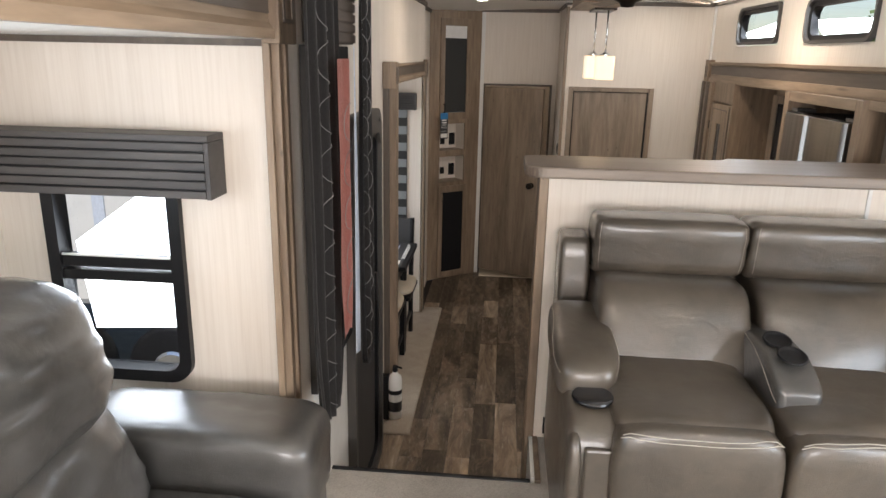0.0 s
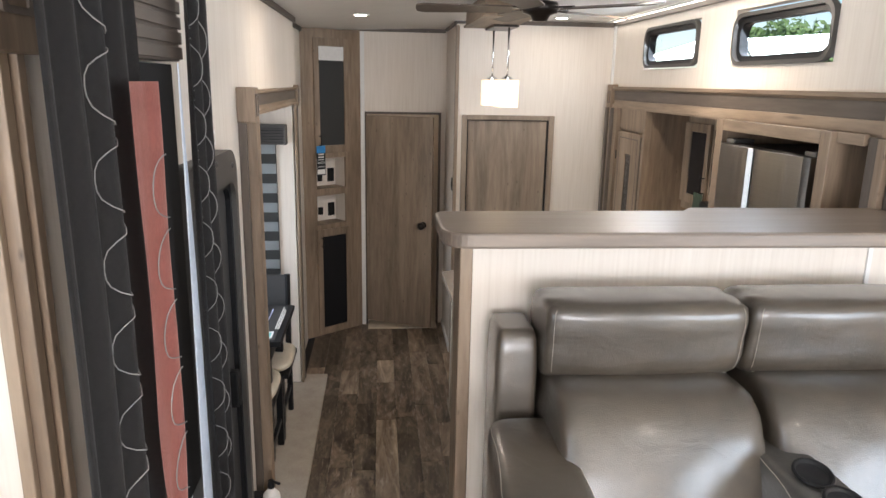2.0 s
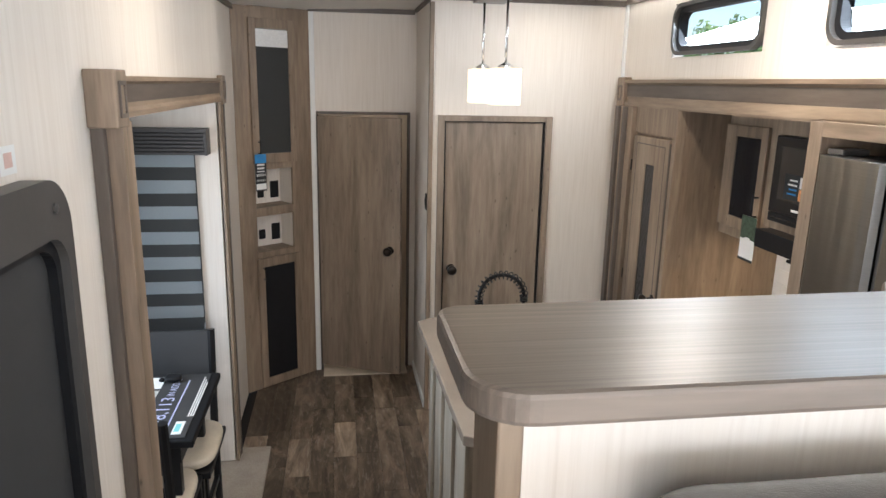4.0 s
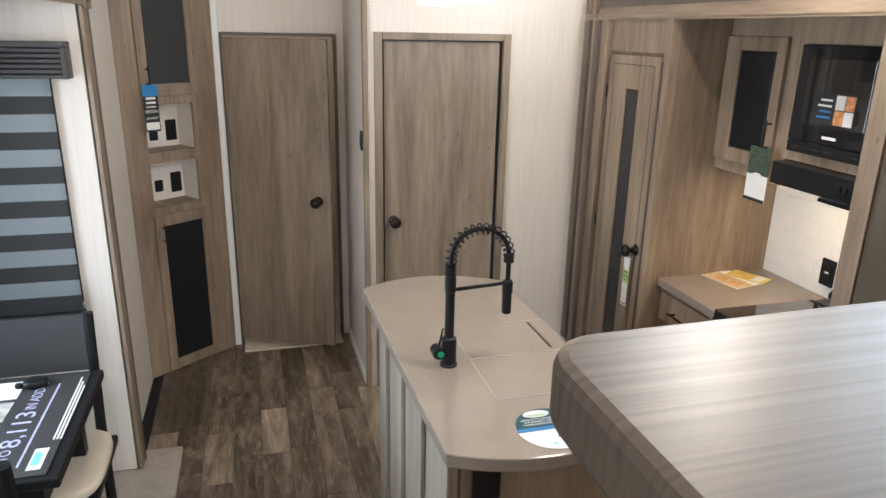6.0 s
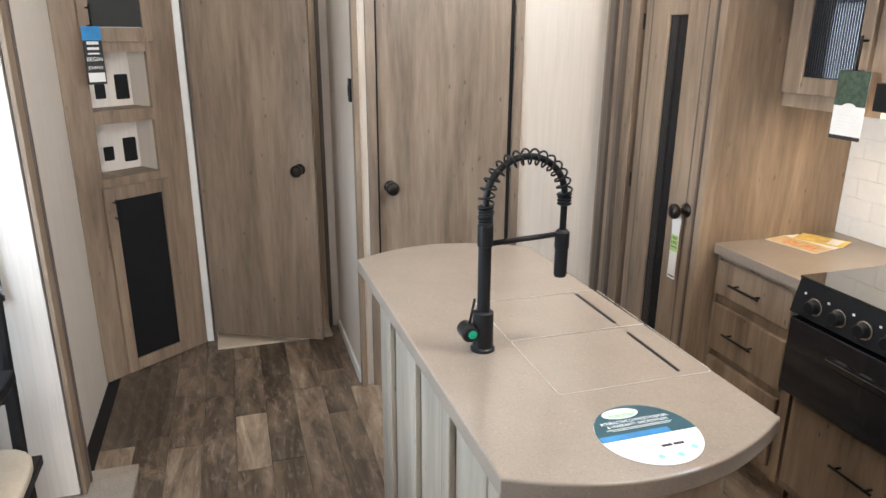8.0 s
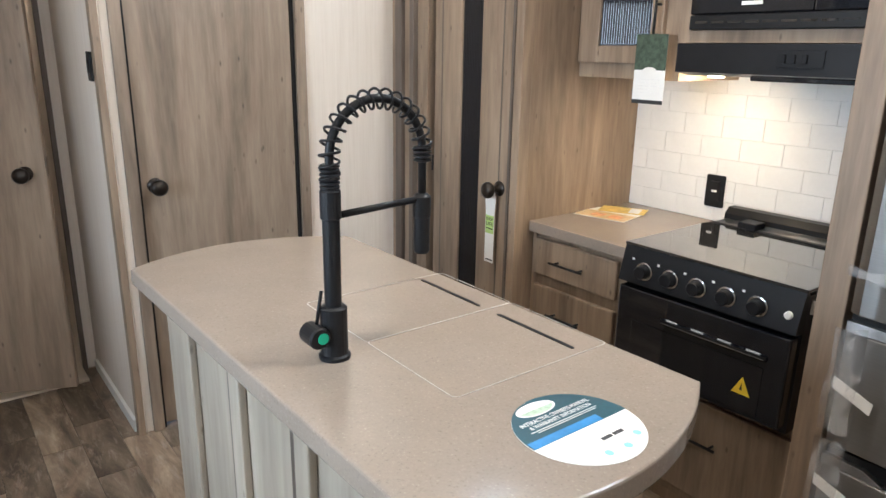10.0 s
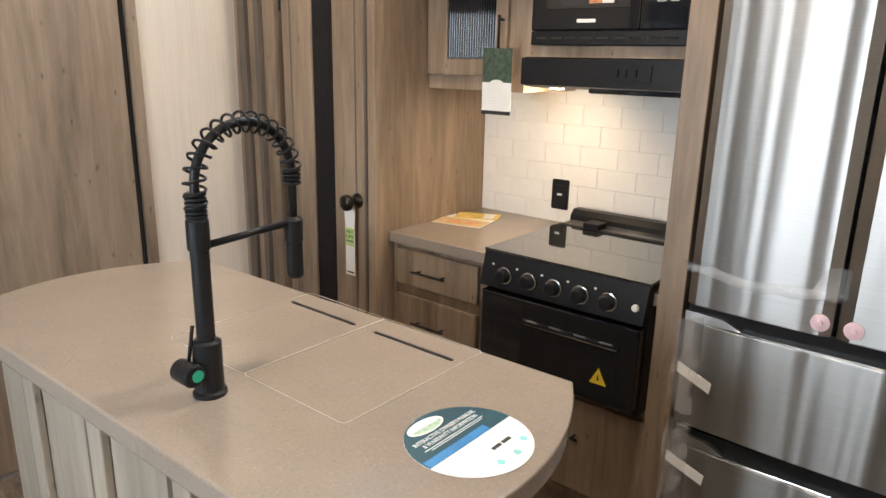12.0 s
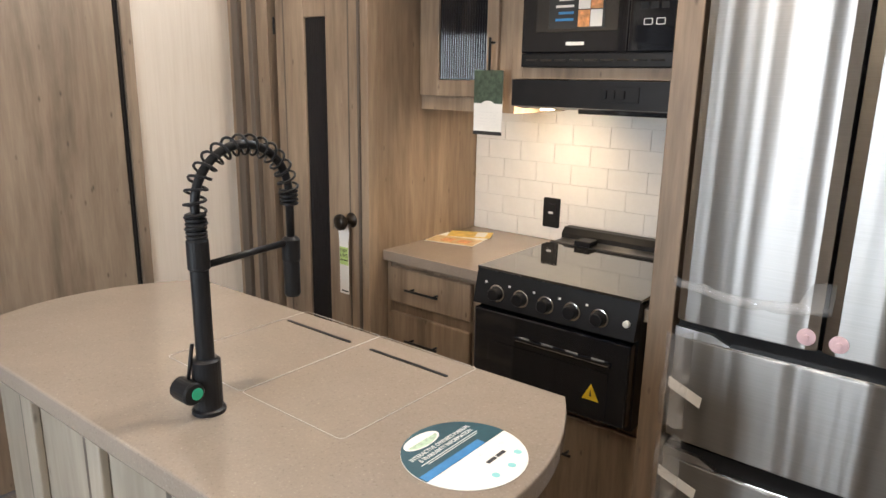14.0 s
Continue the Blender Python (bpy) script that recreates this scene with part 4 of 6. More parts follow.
bc = thing("drawer_cabinet", (1.83, 4.99, 0), "driftwood base cabinet with three drawers and black bar handles", "cabinet")
part("body", boxes((1.57, 2.11, 4.772, 5.200, 0.08, 0.787), (1.62, 2.11, 4.78, 5.19, 0, 0.08)), M_WOOD, bc)
part("face_stile", box(1.562, 1.5695, 4.772, 4.806, 0.08, 0.787), M_WOOD, bc)
part("face_stile", box(1.562, 1.5695, 5.185, 5.200, 0.08, 0.787), M_WOOD, bc)
drawer(bc, 4.815, 5.178, 0.637, 0.770, 1.569, 4.937, 5.084, 0.702)
drawer(bc, 4.815, 5.178, 0.415, 0.600, 1.569, 4.937, 5.084, 0.51)
drawer(bc, 4.815, 5.178, 0.120, 0.385, 1.569, 4.937, 5.084, 0.26)
bc2 = thing("base_cabinet", (1.83, 4.46, 0), "driftwood base cabinet below the oven", "cabinet")
part("body", boxes((1.57, 2.11, 4.160, 4.765, 0.08, 0.455), (1.62, 2.11, 4.17, 4.76, 0, 0.08)), M_WOOD, bc2)
drawer(bc2, 4.20, 4.745, 0.115, 0.430, 1.569, 4.40, 4.55, 0.31)
part("filler", box(1.57, 2.10, 4.158, 4.222, 0.456, 0.787, 0.001), M_WOOD, bc2)

kct = thing("kitchen_countertop", (1.83, 4.99, 0.79), "speckled taupe countertop beside the stove", "countertop")
part("slab", box(1.540, 2.108, 4.768, 5.204, 0.789, 0.828, 0.003), M_STONE, kct)
part("strip", box(1.540, 2.108, 4.158, 4.222, 0.789, 0.828, 0.003), M_STONE, kct)

# stove
st = thing("gas_stove", (1.78, 4.495, 0.46), "black gas range with five knobs and smoked glass cover", "stove")
part("body", boxes((1.52, 2.09, 4.228, 4.762, 0.465, 0.845)), M_BLACK, st)
part("control_panel", prism([(1.478, 0.752), (1.52, 0.745), (1.52, 0.862), (1.503, 0.858)], "y", 4.226, 4.764), M_BLACKP, st)
for k in range(5):
    yy = 4.678 - 0.0865 * k
    kb = part("knob", lathe([(0.026, 0), (0.026, 0.006), (0.021, 0.008), (0.0195, 0.028), (0.017, 0.031), (0, 0.031)], (1.488, yy, 0.795), "-x"), M_BLACKP, st, "black burner knob", False)
    part("ring", lathe([(0.0265, 0), (0.0275, 0.002), (0.0275, 0.005), (0.024, 0.006)], (1.4865, yy, 0.795), "-x"), M_CHROME, kb, "chrome ring")
    part("mark", box(1.4815, 1.4835, yy + 0.037, yy + 0.044, 0.822, 0.828), M_WHITE, st)
part("button", lathe([(0.010, 0), (0.010, 0.008), (0.007, 0.010)], (1.486, 4.252, 0.797), "-x"), M_WHITE, st, "white ignition button")
od = part("oven_door", box(1.478, 1.519, 4.232, 4.758, 0.486, 0.738, 0.006), M_GLOSSB, st, "glossy black oven door")
part("window", box(1.4755, 1.479, 4.29, 4.70, 0.50, 0.64, 0.001), M_GLOSSB, od)
part("handle", prism([(1.470, 0.664), (1.478, 0.658), (1.478, 0.677), (1.472, 0.673)], "y", 4.285, 4.60), M_GLOSSB, od, "moulded black oven handle")
# the highlight on the handle is modelled as a thin chrome strip
part("handle_glint", box(1.4685, 1.4705, 4.29, 4.595, 0.6645, 0.666), M_CHROME, od, "thin chrome strip imitating the glint along the handle")
part("warning_label", prism([(4.312, 0.548), (4.364, 0.548), (4.338, 0.598)], "x", 1.4732, 1.4748), M_YELLOW, od, "yellow warning triangle")
part("warning_mark", prism([(4.334, 0.560), (4.342, 0.560), (4.338, 0.581)], "x", 1.4726, 1.4730), M_INK, od)
part("cooktop", boxes((1.50, 1.93, 4.222, 4.766, 0.858, 0.866), bevel=0.002), M_COOK, st, "smoked glass burner cover")
part("cover_hinge", boxes((1.935, 1.955, 4.23, 4.76, 0.858, 0.868), bevel=0.002), M_BLACKP, st)
part("rear_panel", box(1.956, 2.03, 4.235, 4.755, 0.846, 0.868, 0.002), M_STEEL, st)
part("rear_riser", prism([(2.03, 0.846), (2.088, 0.846), (2.088, 0.905), (2.05, 0.905), (2.03, 0.885)], "y", 4.228, 4.762), M_BLACK, st)
part("hinge_block", box(1.935, 2.0, 4.60, 4.66, 0.868, 0.888, 0.003), M_BLACKP, st)

for _o in st.children_recursive:
    _o.data.transform(Matrix.Translation((0, -0.013, -0.004)))
# upper cabinets, microwave, hood
uc = thing("upper_cabinet", (1.92, 5.0, 1.324), "driftwood wall cabinet with reeded dark glass door", "cabinet")
part("body", boxes((1.748, 2.11, 4.80, 5.204, 1.324, 1.935)), M_WOOD, uc)
dr = part("door", boxes((1.729, 1.747, 4.862, 4.908, 1.372, 1.866), (1.729, 1.747, 5.112, 5.198, 1.372, 1.866), (1.729, 1.747, 4.9085, 5.1115, 1.372, 1.428), (1.729, 1.747, 4.9085, 5.1115, 1.812, 1.866), bevel=0.003), M_WOOD, uc)
for k in range(20):
    part("reed", box(1.735, 1.742, 4.9100 + k * 0.01005, 4.9196 + k * 0.01005, 1.429, 1.811, 0.002), M_GLOSSB, dr, "reeded dark glass")
pull(dr, 4.875, 4.875, 1.703, 1.505, True)
mc = thing("microwave_cabinet", (1.92, 4.48, 1.43), "driftwood cabinet surround holding the microwave", "cabinet")
part("face", boxes((1.722, 1.742, 4.155, 4.255, 1.437, 1.935), (1.722, 1.742, 4.757, 4.799, 1.437, 1.935), (1.722, 1.742, 4.2555, 4.7565, 1.437, 1.472), (1.722, 1.742, 4.2555, 4.7565, 1.845, 1.935), bevel=0.001), M_WOOD, mc)
part("floor_board", box(1.743, 2.11, 4.155, 4.799, 1.437, 1.452), M_WOODH, mc)
mw = thing("microwave", (1.90, 4.505, 1.473), "built-in black microwave with promotional sticker on its door", "microwave")
part("body", box(1.72, 2.05, 4.262, 4.750, 1.4735, 1.842, 0.003), M_BLACKP, mw)
part("door", box(1.700, 1.7195, 4.40, 4.752, 1.515, 1.843, 0.004), M_GLOSSB, mw, "glossy black glass door")
part("door_window", box(1.6975, 1.7005, 4.43, 4.70, 1.575, 1.80, 0.001), M_COOK, mw)
part("control_strip", box(1.700, 1.7195, 4.262, 4.398, 1.515, 1.843, 0.004), M_GLOSSB, mw)
for r in range(4):
    for c in range(3):
        part("key", box(1.6985, 1.7005, 4.285 + c * 0.030, 4.306 + c * 0.030, 1.63 + r * 0.028, 1.648 + r * 0.028), M_BLACKP, mw)
for c in range(2):
    part("key_frame", ring(round_rect(4.305 + c * 0.036, 1.596, 0.026, 0.018, 0.004, 3), round_rect(4.305 + c * 0.036, 1.596, 0.022, 0.014, 0.003, 3), "x", 1.6975, 1.6995), M_WHITE, mw)
vt = part("vent_grille", box(1.702, 1.7195, 4.262, 4.752, 1.4735, 1.513, 0.002), M_BLACK, mw)
for k in range(9):
    part("vent_slot", box(1.7005, 1.7025, 4.285 + k * 0.051, 4.325 + k * 0.051, 1.490, 1.496), M_COOK, vt)
part("brand_mark", box(1.6985, 1.7, 4.535, 4.595, 1.536, 1.546), M_WHITE, mw, "pale maker's mark")
sk = part("sticker", box(1.6960, 1.6970, 4.472, 4.655, 1.584, 1.690), M_INK, mw, "dark promotional sticker with food pictures")
for r in range(2):
    for c in range(2):
        part("picture", box(1.6950, 1.6958, 4.479 + c * 0.040, 4.517 + c * 0.040, 1.588 + r * 0.050, 1.635 + r * 0.050), M_ORANGE if (r + c) % 2 else M_PAPER, sk)
for r in range(4):
    part("text_line", box(1.6950, 1.6958, 4.572, 4.632 - 0.01 * (r % 2), 1.606 + r * 0.019, 1.613 + r * 0.019), M_PAPER if r > 1 else M_BLUE, sk)

hood = thing("range_hood", (1.88, 4.46, 1.34), "black slim range hood with lit lamp over the stove", "range hood")
part("body", prism([(1.655, 1.355), (1.72, 1.345), (2.10, 1.345), (2.10, 1.434), (1.655, 1.434)], "y", 4.156, 4.752), M_BLACK, hood)
part("lip", box(1.650, 1.668, 4.156, 4.515, 1.338, 1.352, 0.003), M_GLOSSB, hood)
part("switch_panel", box(1.650, 1.656, 4.33, 4.45, 1.375, 1.418, 0.001), M_BLACKP, hood)
for yy in (4.37, 4.40, 4.425):
    part("switch", box(1.643, 1.651, yy, yy + 0.012, 1.385, 1.408, 0.002), M_BLACKP, hood)
part("lamp_lens", box(1.78, 1.82, 4.69, 4.72, 1.338, 1.3445, 0.002), glow("lit_hood_lens", (1.0, 0.82, 0.55), 16), hood, "lit warm lamp lens")
area("hood_lamp", (1.80, 4.70, 1.333), (1.86, 4.90, 0.95), 0.10, 0.10, 1.8, WARM)

tg = thing("cabinet_tag", (1.70, 4.872, 1.25), "hanging card with a forest picture on the cabinet handle", "tag")
part("card", box(1.6985, 1.6995, 4.815, 4.930, 1.252, 1.462), M_PAPER, tg)
part("picture", box(1.6975, 1.6983, 4.815, 4.930, 1.355, 1.462), plain("forest_print", (0.05, 0.075, 0.05), 0.5, scale=60, var=0.7), tg, "dark forest picture")
part("emblem", prism([(4.872 + 0.026 * math.cos(2 * math.pi * i / 24), 1.352 + 0.012 * math.sin(2 * math.pi * i / 24)) for i in range(24)], "x", 1.6962, 1.6972), M_PAPER, tg)
for r in range(5):
    part("text_line", box(1.6976, 1.6983, 4.83 + 0.01 * (r % 2), 4.915, 1.285 + r * 0.010, 1.288 + r * 0.010), M_GROUT, tg)
part("foot_band", box(1.6976, 1.6983, 4.815, 4.930, 1.252, 1.264), M_INK, tg)

pp = thing("brochure", (1.85, 5.10, 0.829), "yellow and white printed brochures lying on the kitchen counter", "brochure")
PM = Matrix.Translation((1.855, 5.105, 0.829)) @ pose(0, 0, 0, 0, 0, 12)
part("sheet", moved(box(-0.085, 0.085, -0.10, 0.10, 0.0, 0.0012), PM), M_PAPER, pp)
part("print_band", moved(box(-0.083, 0.02, -0.098, 0.098, 0.0015, 0.0018), PM), plain("tan_print", (0.58, 0.42, 0.22), 0.5, scale=40, var=0.3), pp)
for k in range(2):
    part("photo", moved(box(-0.06, -0.01, -0.07 + 0.07 * k, -0.02 + 0.07 * k, 0.002, 0.0023), PM), M_ORANGE, pp)
part("second_sheet", moved(box(0.03, 0.13, -0.12, 0.05, 0.003, 0.0042), PM @ pose(0, 0, 0, 0, 0, 14)), plain("yellow_print", (0.70, 0.50, 0.12), 0.5, scale=25, var=0.4), pp)
part("title_band", moved(box(0.04, 0.12, -0.10, -0.06, 0.0045, 0.0048), PM @ pose(0, 0, 0, 0, 0, 14)), M_PAPER, pp)


def outlet_plate(name, at, normal, w=0.072, h=0.115, label="black wall outlet plate"):
    t = thing(name, at, label, "outlet", "outlets")
    r = {"-x": pose(0, 0, 0, 90, 0, -90), "-y": pose(0, 0, 0, 90, 0, 0)}[normal] if isinstance(normal, str) else normal
    m = Matrix.Translation(at) @ r
    part("plate", moved(prism(round_rect(0, 0, w, h, 0.006, 3), "z", 0.0, 0.006, bevel=0.0015), m), M_BLACKP, t)
    part("insert", moved(prism(round_rect(0, 0, w * 0.55, h * 0.62, 0.003, 2), "z", 0.006, 0.009), m), M_BLACK, t)
    part("label_strip", moved(box(-w * 0.14, w * 0.14, -h * 0.03, h * 0.04, 0.009, 0.0095), m), M_WHITE, t)
    return t


outlet_plate("wall_outlet", (2.094, 4.832, 0.937), "-x")
outlet_plate("wall_outlet", (1.573, 2.824, 1.353), "-y")

# ---- refrigerator and its surround ----
fs = thing("fridge_surround", (1.78, 4.11, 0), "driftwood panels enclosing the refrigerator", "cabinet panel")
part("side_panel", box(1.405, 2.11, 4.088, 4.152, 0, 1.934, 0.003), M_WOOD, fs)
part("near_panel", box(1.405, 2.11, 3.30, 3.36, 0, 1.934, 0.003), M_WOOD, fs)
part("top_panel", box(1.405, 1.425, 3.3605, 4.0875, 1.885, 1.934, 0.002), M_WOODH, fs)
part("upper_fascia", box(1.430, 1.45, 3.16, 4.16, 1.895, 1.934, 0.002), M_WOODH, fs)

fr = thing("refrigerator", (1.70, 3.73, 0.02), "stainless french-door refrigerator with two freezer drawers and shipping film", "refrigerator")
part("body", box(1.46, 2.06, 3.385, 4.075, 0.03, 1.825, 0.004), M_BLACKP, fr)


def fridge_front(name, y0, y1, z0, z1, label=""):
    """A door skin, softly bowed across its width."""
    pts = [(1.455, y0), (1.455, y1)]
    k = 14
    for i in range(k + 1):
        t = i / k
        y = y1 - (y1 - y0) * t
        s = (y - 3.385) / 0.69
        edge = min(t, 1 - t)
        pts.append((1.388 - 0.014 * (1 - (2 * s - 1) ** 2) + 0.012 * max(0.0, 1 - edge / 0.04) ** 2, y))
    return part(name, prism(pts, "z", z0, z1, bevel=0.003), M_STEEL, fr, label, False)


dl = fridge_front("door", 3.765, 4.075, 0.873, 1.830)
dr2 = fridge_front("door", 3.385, 3.755, 0.873, 1.830)
d1 = fridge_front("drawer", 3.385, 4.075, 0.562, 0.832)
d2 = fridge_front("drawer", 3.385, 4.075, 0.272, 0.508)
d3 = fridge_front("drawer", 3.385, 4.075, 0.045, 0.262)
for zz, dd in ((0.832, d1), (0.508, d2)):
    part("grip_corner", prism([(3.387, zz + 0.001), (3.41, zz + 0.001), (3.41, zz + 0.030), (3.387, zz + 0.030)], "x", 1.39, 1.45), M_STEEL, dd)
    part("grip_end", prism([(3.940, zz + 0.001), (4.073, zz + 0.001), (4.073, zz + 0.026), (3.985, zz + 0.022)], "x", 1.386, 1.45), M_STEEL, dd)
    # shade inside the grip recess, put in as a black strip
    part("grip_shadow", box(1.40, 1.456, 3.41, 4.07, zz + 0.001, zz + 0.0405), M_BLACK, dd, "black strip standing in for shade in the recessed grip")
    part("grip_edge", box(1.381, 1.40, 3.41, 3.955, zz - 0.002, zz + 0.003, 0.001), M_CHROME, dd)
part("hinge_cover", box(1.42, 1.52, 4.00, 4.07, 1.831, 1.85, 0.004), M_FRAMEG, fr)
part("hinge_cover", box(1.42, 1.52, 3.39, 3.46, 1.831, 1.85, 0.004), M_FRAMEG, fr)
for yy, zz in ((3.787, 0.905), (3.724, 0.903)):
    part("shipping_plug", lathe([(0.019, 0), (0.019, 0.003), (0.006, 0.004), (0.006, 0.010)], (1.374, yy, zz), "-x", 20), plain("pink_plug", (0.72, 0.52, 0.56), 0.4) if yy > 3.75 else bpy.data.materials["pink_plug"], dl if yy > 3.75 else dr2, "pink shipping plug")
for y0, y1, zz, dd in ((3.989, 4.074, 0.694, d1), (3.978, 4.077, 0.448, d2)):
    sl = [(y0, zz), (y0 + 0.004, zz - 0.028), (y1, zz + 0.007), (y1, zz + 0.035)]
    part("tape_strip", prism(sl, "x", 1.3755, 1.3765), M_PAPER, dd, "strip of white packing tape")


def film(parent, rows, thick=0.0006):
    bm = bmesh.new()
    g = [[bm.verts.new(p) for p in r] for r in rows]
    for a, b in zip(g, g[1:]):
        for i in range(len(a) - 1):
            bm.faces.new((a[i], a[i + 1], b[i + 1], b[i]))
    bmesh.ops.solidify(bm, geom=bm.faces[:], thickness=thick)
    ob = part("shipping_film", bm, M_FILM, parent, "crumpled clear shipping film", True)
    ob.visible_shadow = False


rnd = random.Random(5)
rows = []
for k in range(5):
    z = 0.962 + k * 0.006
    rows.append([(1.366 - 0.006 * math.sin(math.pi * k / 4) - rnd.uniform(0, 0.006), 4.08 - i * 0.0225, z + 0.02 * (1 - abs(i - 7.5) / 7.5) * -1 + rnd.uniform(-0.004, 0.004) + (0.045 if k == 4 and i > 12 else 0)) for i in range(16)])
film(dl, rows)
for z0, dd in ((0.60, d1), (0.33, d2)):
    rows = [[(1.372 - rnd.uniform(0, 0.012), 4.088 - i * 0.022 + rnd.uniform(-0.004, 0.004), z0 + k * 0.05 + rnd.uniform(-0.008, 0.008)) for i in range(4)] for k in range(6)]
    film(dd, rows)

# ---- corner tower cabinet ----
tw = thing("corner_cabinet", (-0.56, 6.55, 0), "tall driftwood corner cabinet with two open niches and dark glass doors", "cabinet")
TA, TB = Vector((-0.750, 6.382, 0)), Vector((-0.353, 6.690, 0))
tdir = (TB - TA).normalized()
TL = (TB - TA).length
TM = Matrix.Translation(TA) @ Matrix(((tdir.x, tdir.y, 0, 0), (tdir.y, -tdir.x, 0, 0), (0, 0, 1, 0), (0, 0, 0, 1)))


def tbox(u0, u1, n0, n1, z0, z1, bevel=0.0):
    return moved(box(u0, u1, n0, n1, z0, z1, bevel), TM)


U0, U1 = 0.072, 0.350
part("left_stile", tbox(-0.048, U0, -0.02, 0, 0, 2.455, 0.001), M_WOOD, tw)
part("right_stile", tbox(U1, TL, -0.02, 0, 0, 2.465, 0.001), M_WOOD, tw)
for z0, z1 in ((0.0, 0.012), (0.900, 0.942), (1.177, 1.233), (1.475, 1.520), (2.385, 2.46)):
    part("rail", tbox(U0 + 0.0005, U1 - 0.0005, -0.02, 0, z0, z1, 0.001), M_WOOD, tw)
for z0, z1 in ((0.942, 1.177), (1.233, 1.475)):
    nb = part("niche", tbox(U0, U1, -0.165, -0.155, z0, z1), M_WALL, tw, "cream-backed open niche")
    part("niche_side", tbox(U0 - 0.012, U0 - 0.001, -0.165, -0.021, z0, z1), M_WALL, nb)
    part("niche_side", tbox(U1 + 0.001, U1 + 0.012, -0.165, -0.021, z0, z1), M_WALL, nb)
    part("shelf", tbox(U0 - 0.01, U1 + 0.01, -0.165, -0.0205, z0 - 0.012, z0 - 0.001), M_WOOD, nb)
    part("niche_top", tbox(U0 - 0.01, U1 + 0.01, -0.165, -0.0205, z1 + 0.001, z1 + 0.010), M_WOOD, nb)
for z0, z1 in ((0.008, 0.903), (1.517, 2.390)):
    dd = part("door", moved(boxes((U0 - 0.014, U0 + 0.033, 0.001, 0.018, z0, z1), (U1 - 0.013, U1 + 0.030, 0.001, 0.018, z0, z1), (U0 + 0.0335, U1 - 0.0135, 0.001, 0.018, z0, z0 + 0.06), (U0 + 0.0335, U1 - 0.0135, 0.001, 0.018, z1 - 0.06, z1), bevel=0.003), TM), M_WOOD, tw)
    part("dark_panel", tbox(U0 + 0.034, U1 - 0.014, 0.003, 0.010, z0 + 0.061, z1 - 0.061), M_ZDARK if z0 > 1 else M_BLACK, dd, "dark mesh panel" if z0 < 1 else "dark reeded glass panel")
    zc = z1 - 0.10 if z0 < 1 else z0 + 0.10
    h = tube([(U0 + 0.02, 0.045, zc - 0.05), (U0 + 0.02, 0.045, zc + 0.05)], 0.0045, 8)
    for q in (-0.035, 0.035):
        add(h, tube([(U0 + 0.02, 0.018, zc + q), (U0 + 0.02, 0.045, zc + q)], 0.004, 8))
    part("handle", moved(h, TM), M_BLACK, dd, "black bar handle", True)
    if z0 > 1:
        # reflection at the top of the dark glass, laid on as a pale sheet
        part("pale_reflection_strip", tbox(U0 + 0.035, U1 - 0.015, 0.0105, 0.0115, z1 - 0.165, z1 - 0.062), M_GROUT, dd, "pale strip painted as a reflection at the glass top")
TR = TM.to_3x3().to_4x4() @ pose(0, 0, 0, -90, 0, 180)
for z, u, w, h in ((1.318, 0.305, 0.066, 0.112), (1.302, 0.200, 0.05, 0.065), (1.030, 0.305, 0.066, 0.112), (1.022, 0.200, 0.05, 0.065)):
    p = TM @ Vector((u, -0.154, z))
    outlet_plate("wall_outlet", p, TR, w, h, "black outlet plate inside a cabinet niche")
bt = thing("cabinet_tag", (-0.66, 6.42, 1.35), "hanging card reading begin journey on the cabinet handle", "tag")
part("card", tbox(U0 - 0.03, U0 + 0.05, 0.052, 0.053, 1.350, 1.580), M_INK, bt)
part("sky_picture", tbox(U0 - 0.03, U0 + 0.05, 0.0535, 0.0541, 1.525, 1.580), M_BLUE, bt)
text("lettering", "BEGIN", 0.022, TM @ Matrix.Translation((U0 + 0.01, 0.0545, 1.450)) @ pose(0, 0, 0, 90, 0, 0) @ Matrix.Diagonal((1, 1, -1, 1)), M_PAPER, bt, 0.066)
text("lettering", "JOURNEY", 0.017, TM @ Matrix.Translation((U0 + 0.01, 0.0545, 1.417)) @ pose(0, 0, 0, 90, 0, 0) @ Matrix.Diagonal((1, 1, -1, 1)), M_PAPER, bt, 0.066)
for zz, hh in ((1.515, 0.012), (1.493, 0.010), (1.473, 0.006)):
    part("text_line", tbox(U0 - 0.015, U0 + 0.035, 0.0535, 0.0541, zz - hh / 2, zz + hh / 2), M_PAPER, bt)
part("foot_picture", tbox(U0 - 0.025, U0 + 0.045, 0.0535, 0.0541, 1.360, 1.397), M_PAPER, bt)

sw = thing("wall_switch", (0.349, 6.06, 1.33), "small black wall switch on the return wall", "switch")
part("plate", box(0.341, 0.3495, 6.052, 6.102, 1.286, 1.381, 0.002), M_BLACKP, sw)
part("rocker", box(0.337, 0.3412, 6.065, 6.089, 1.311, 1.356, 0.002), M_BLACK, sw)


# ---- loveseat ----
def stitch(parent, pts, gap=0.004, r=0.0009):
    """A line of pale thread laid onto the surface of its part."""
    me = parent.data
    co = np.empty(len(me.vertices) * 3)
    me.vertices.foreach_get("co", co)
    co = co.reshape(-1, 3)
    laid = []
    for p in pts:
        i = int(np.argmin(((co - np.array(p)) ** 2).sum(1)))
        v, n_ = me.vertices[i].co, me.vertices[i].normal
        q = Vector(p)
        laid.append(q - n_ * ((q - v).dot(n_)) + n_ * 0.0008)
    pts = laid
    part("stitching", tube(pts, r, 5), M_STITCH, parent, "pale contrast stitching")


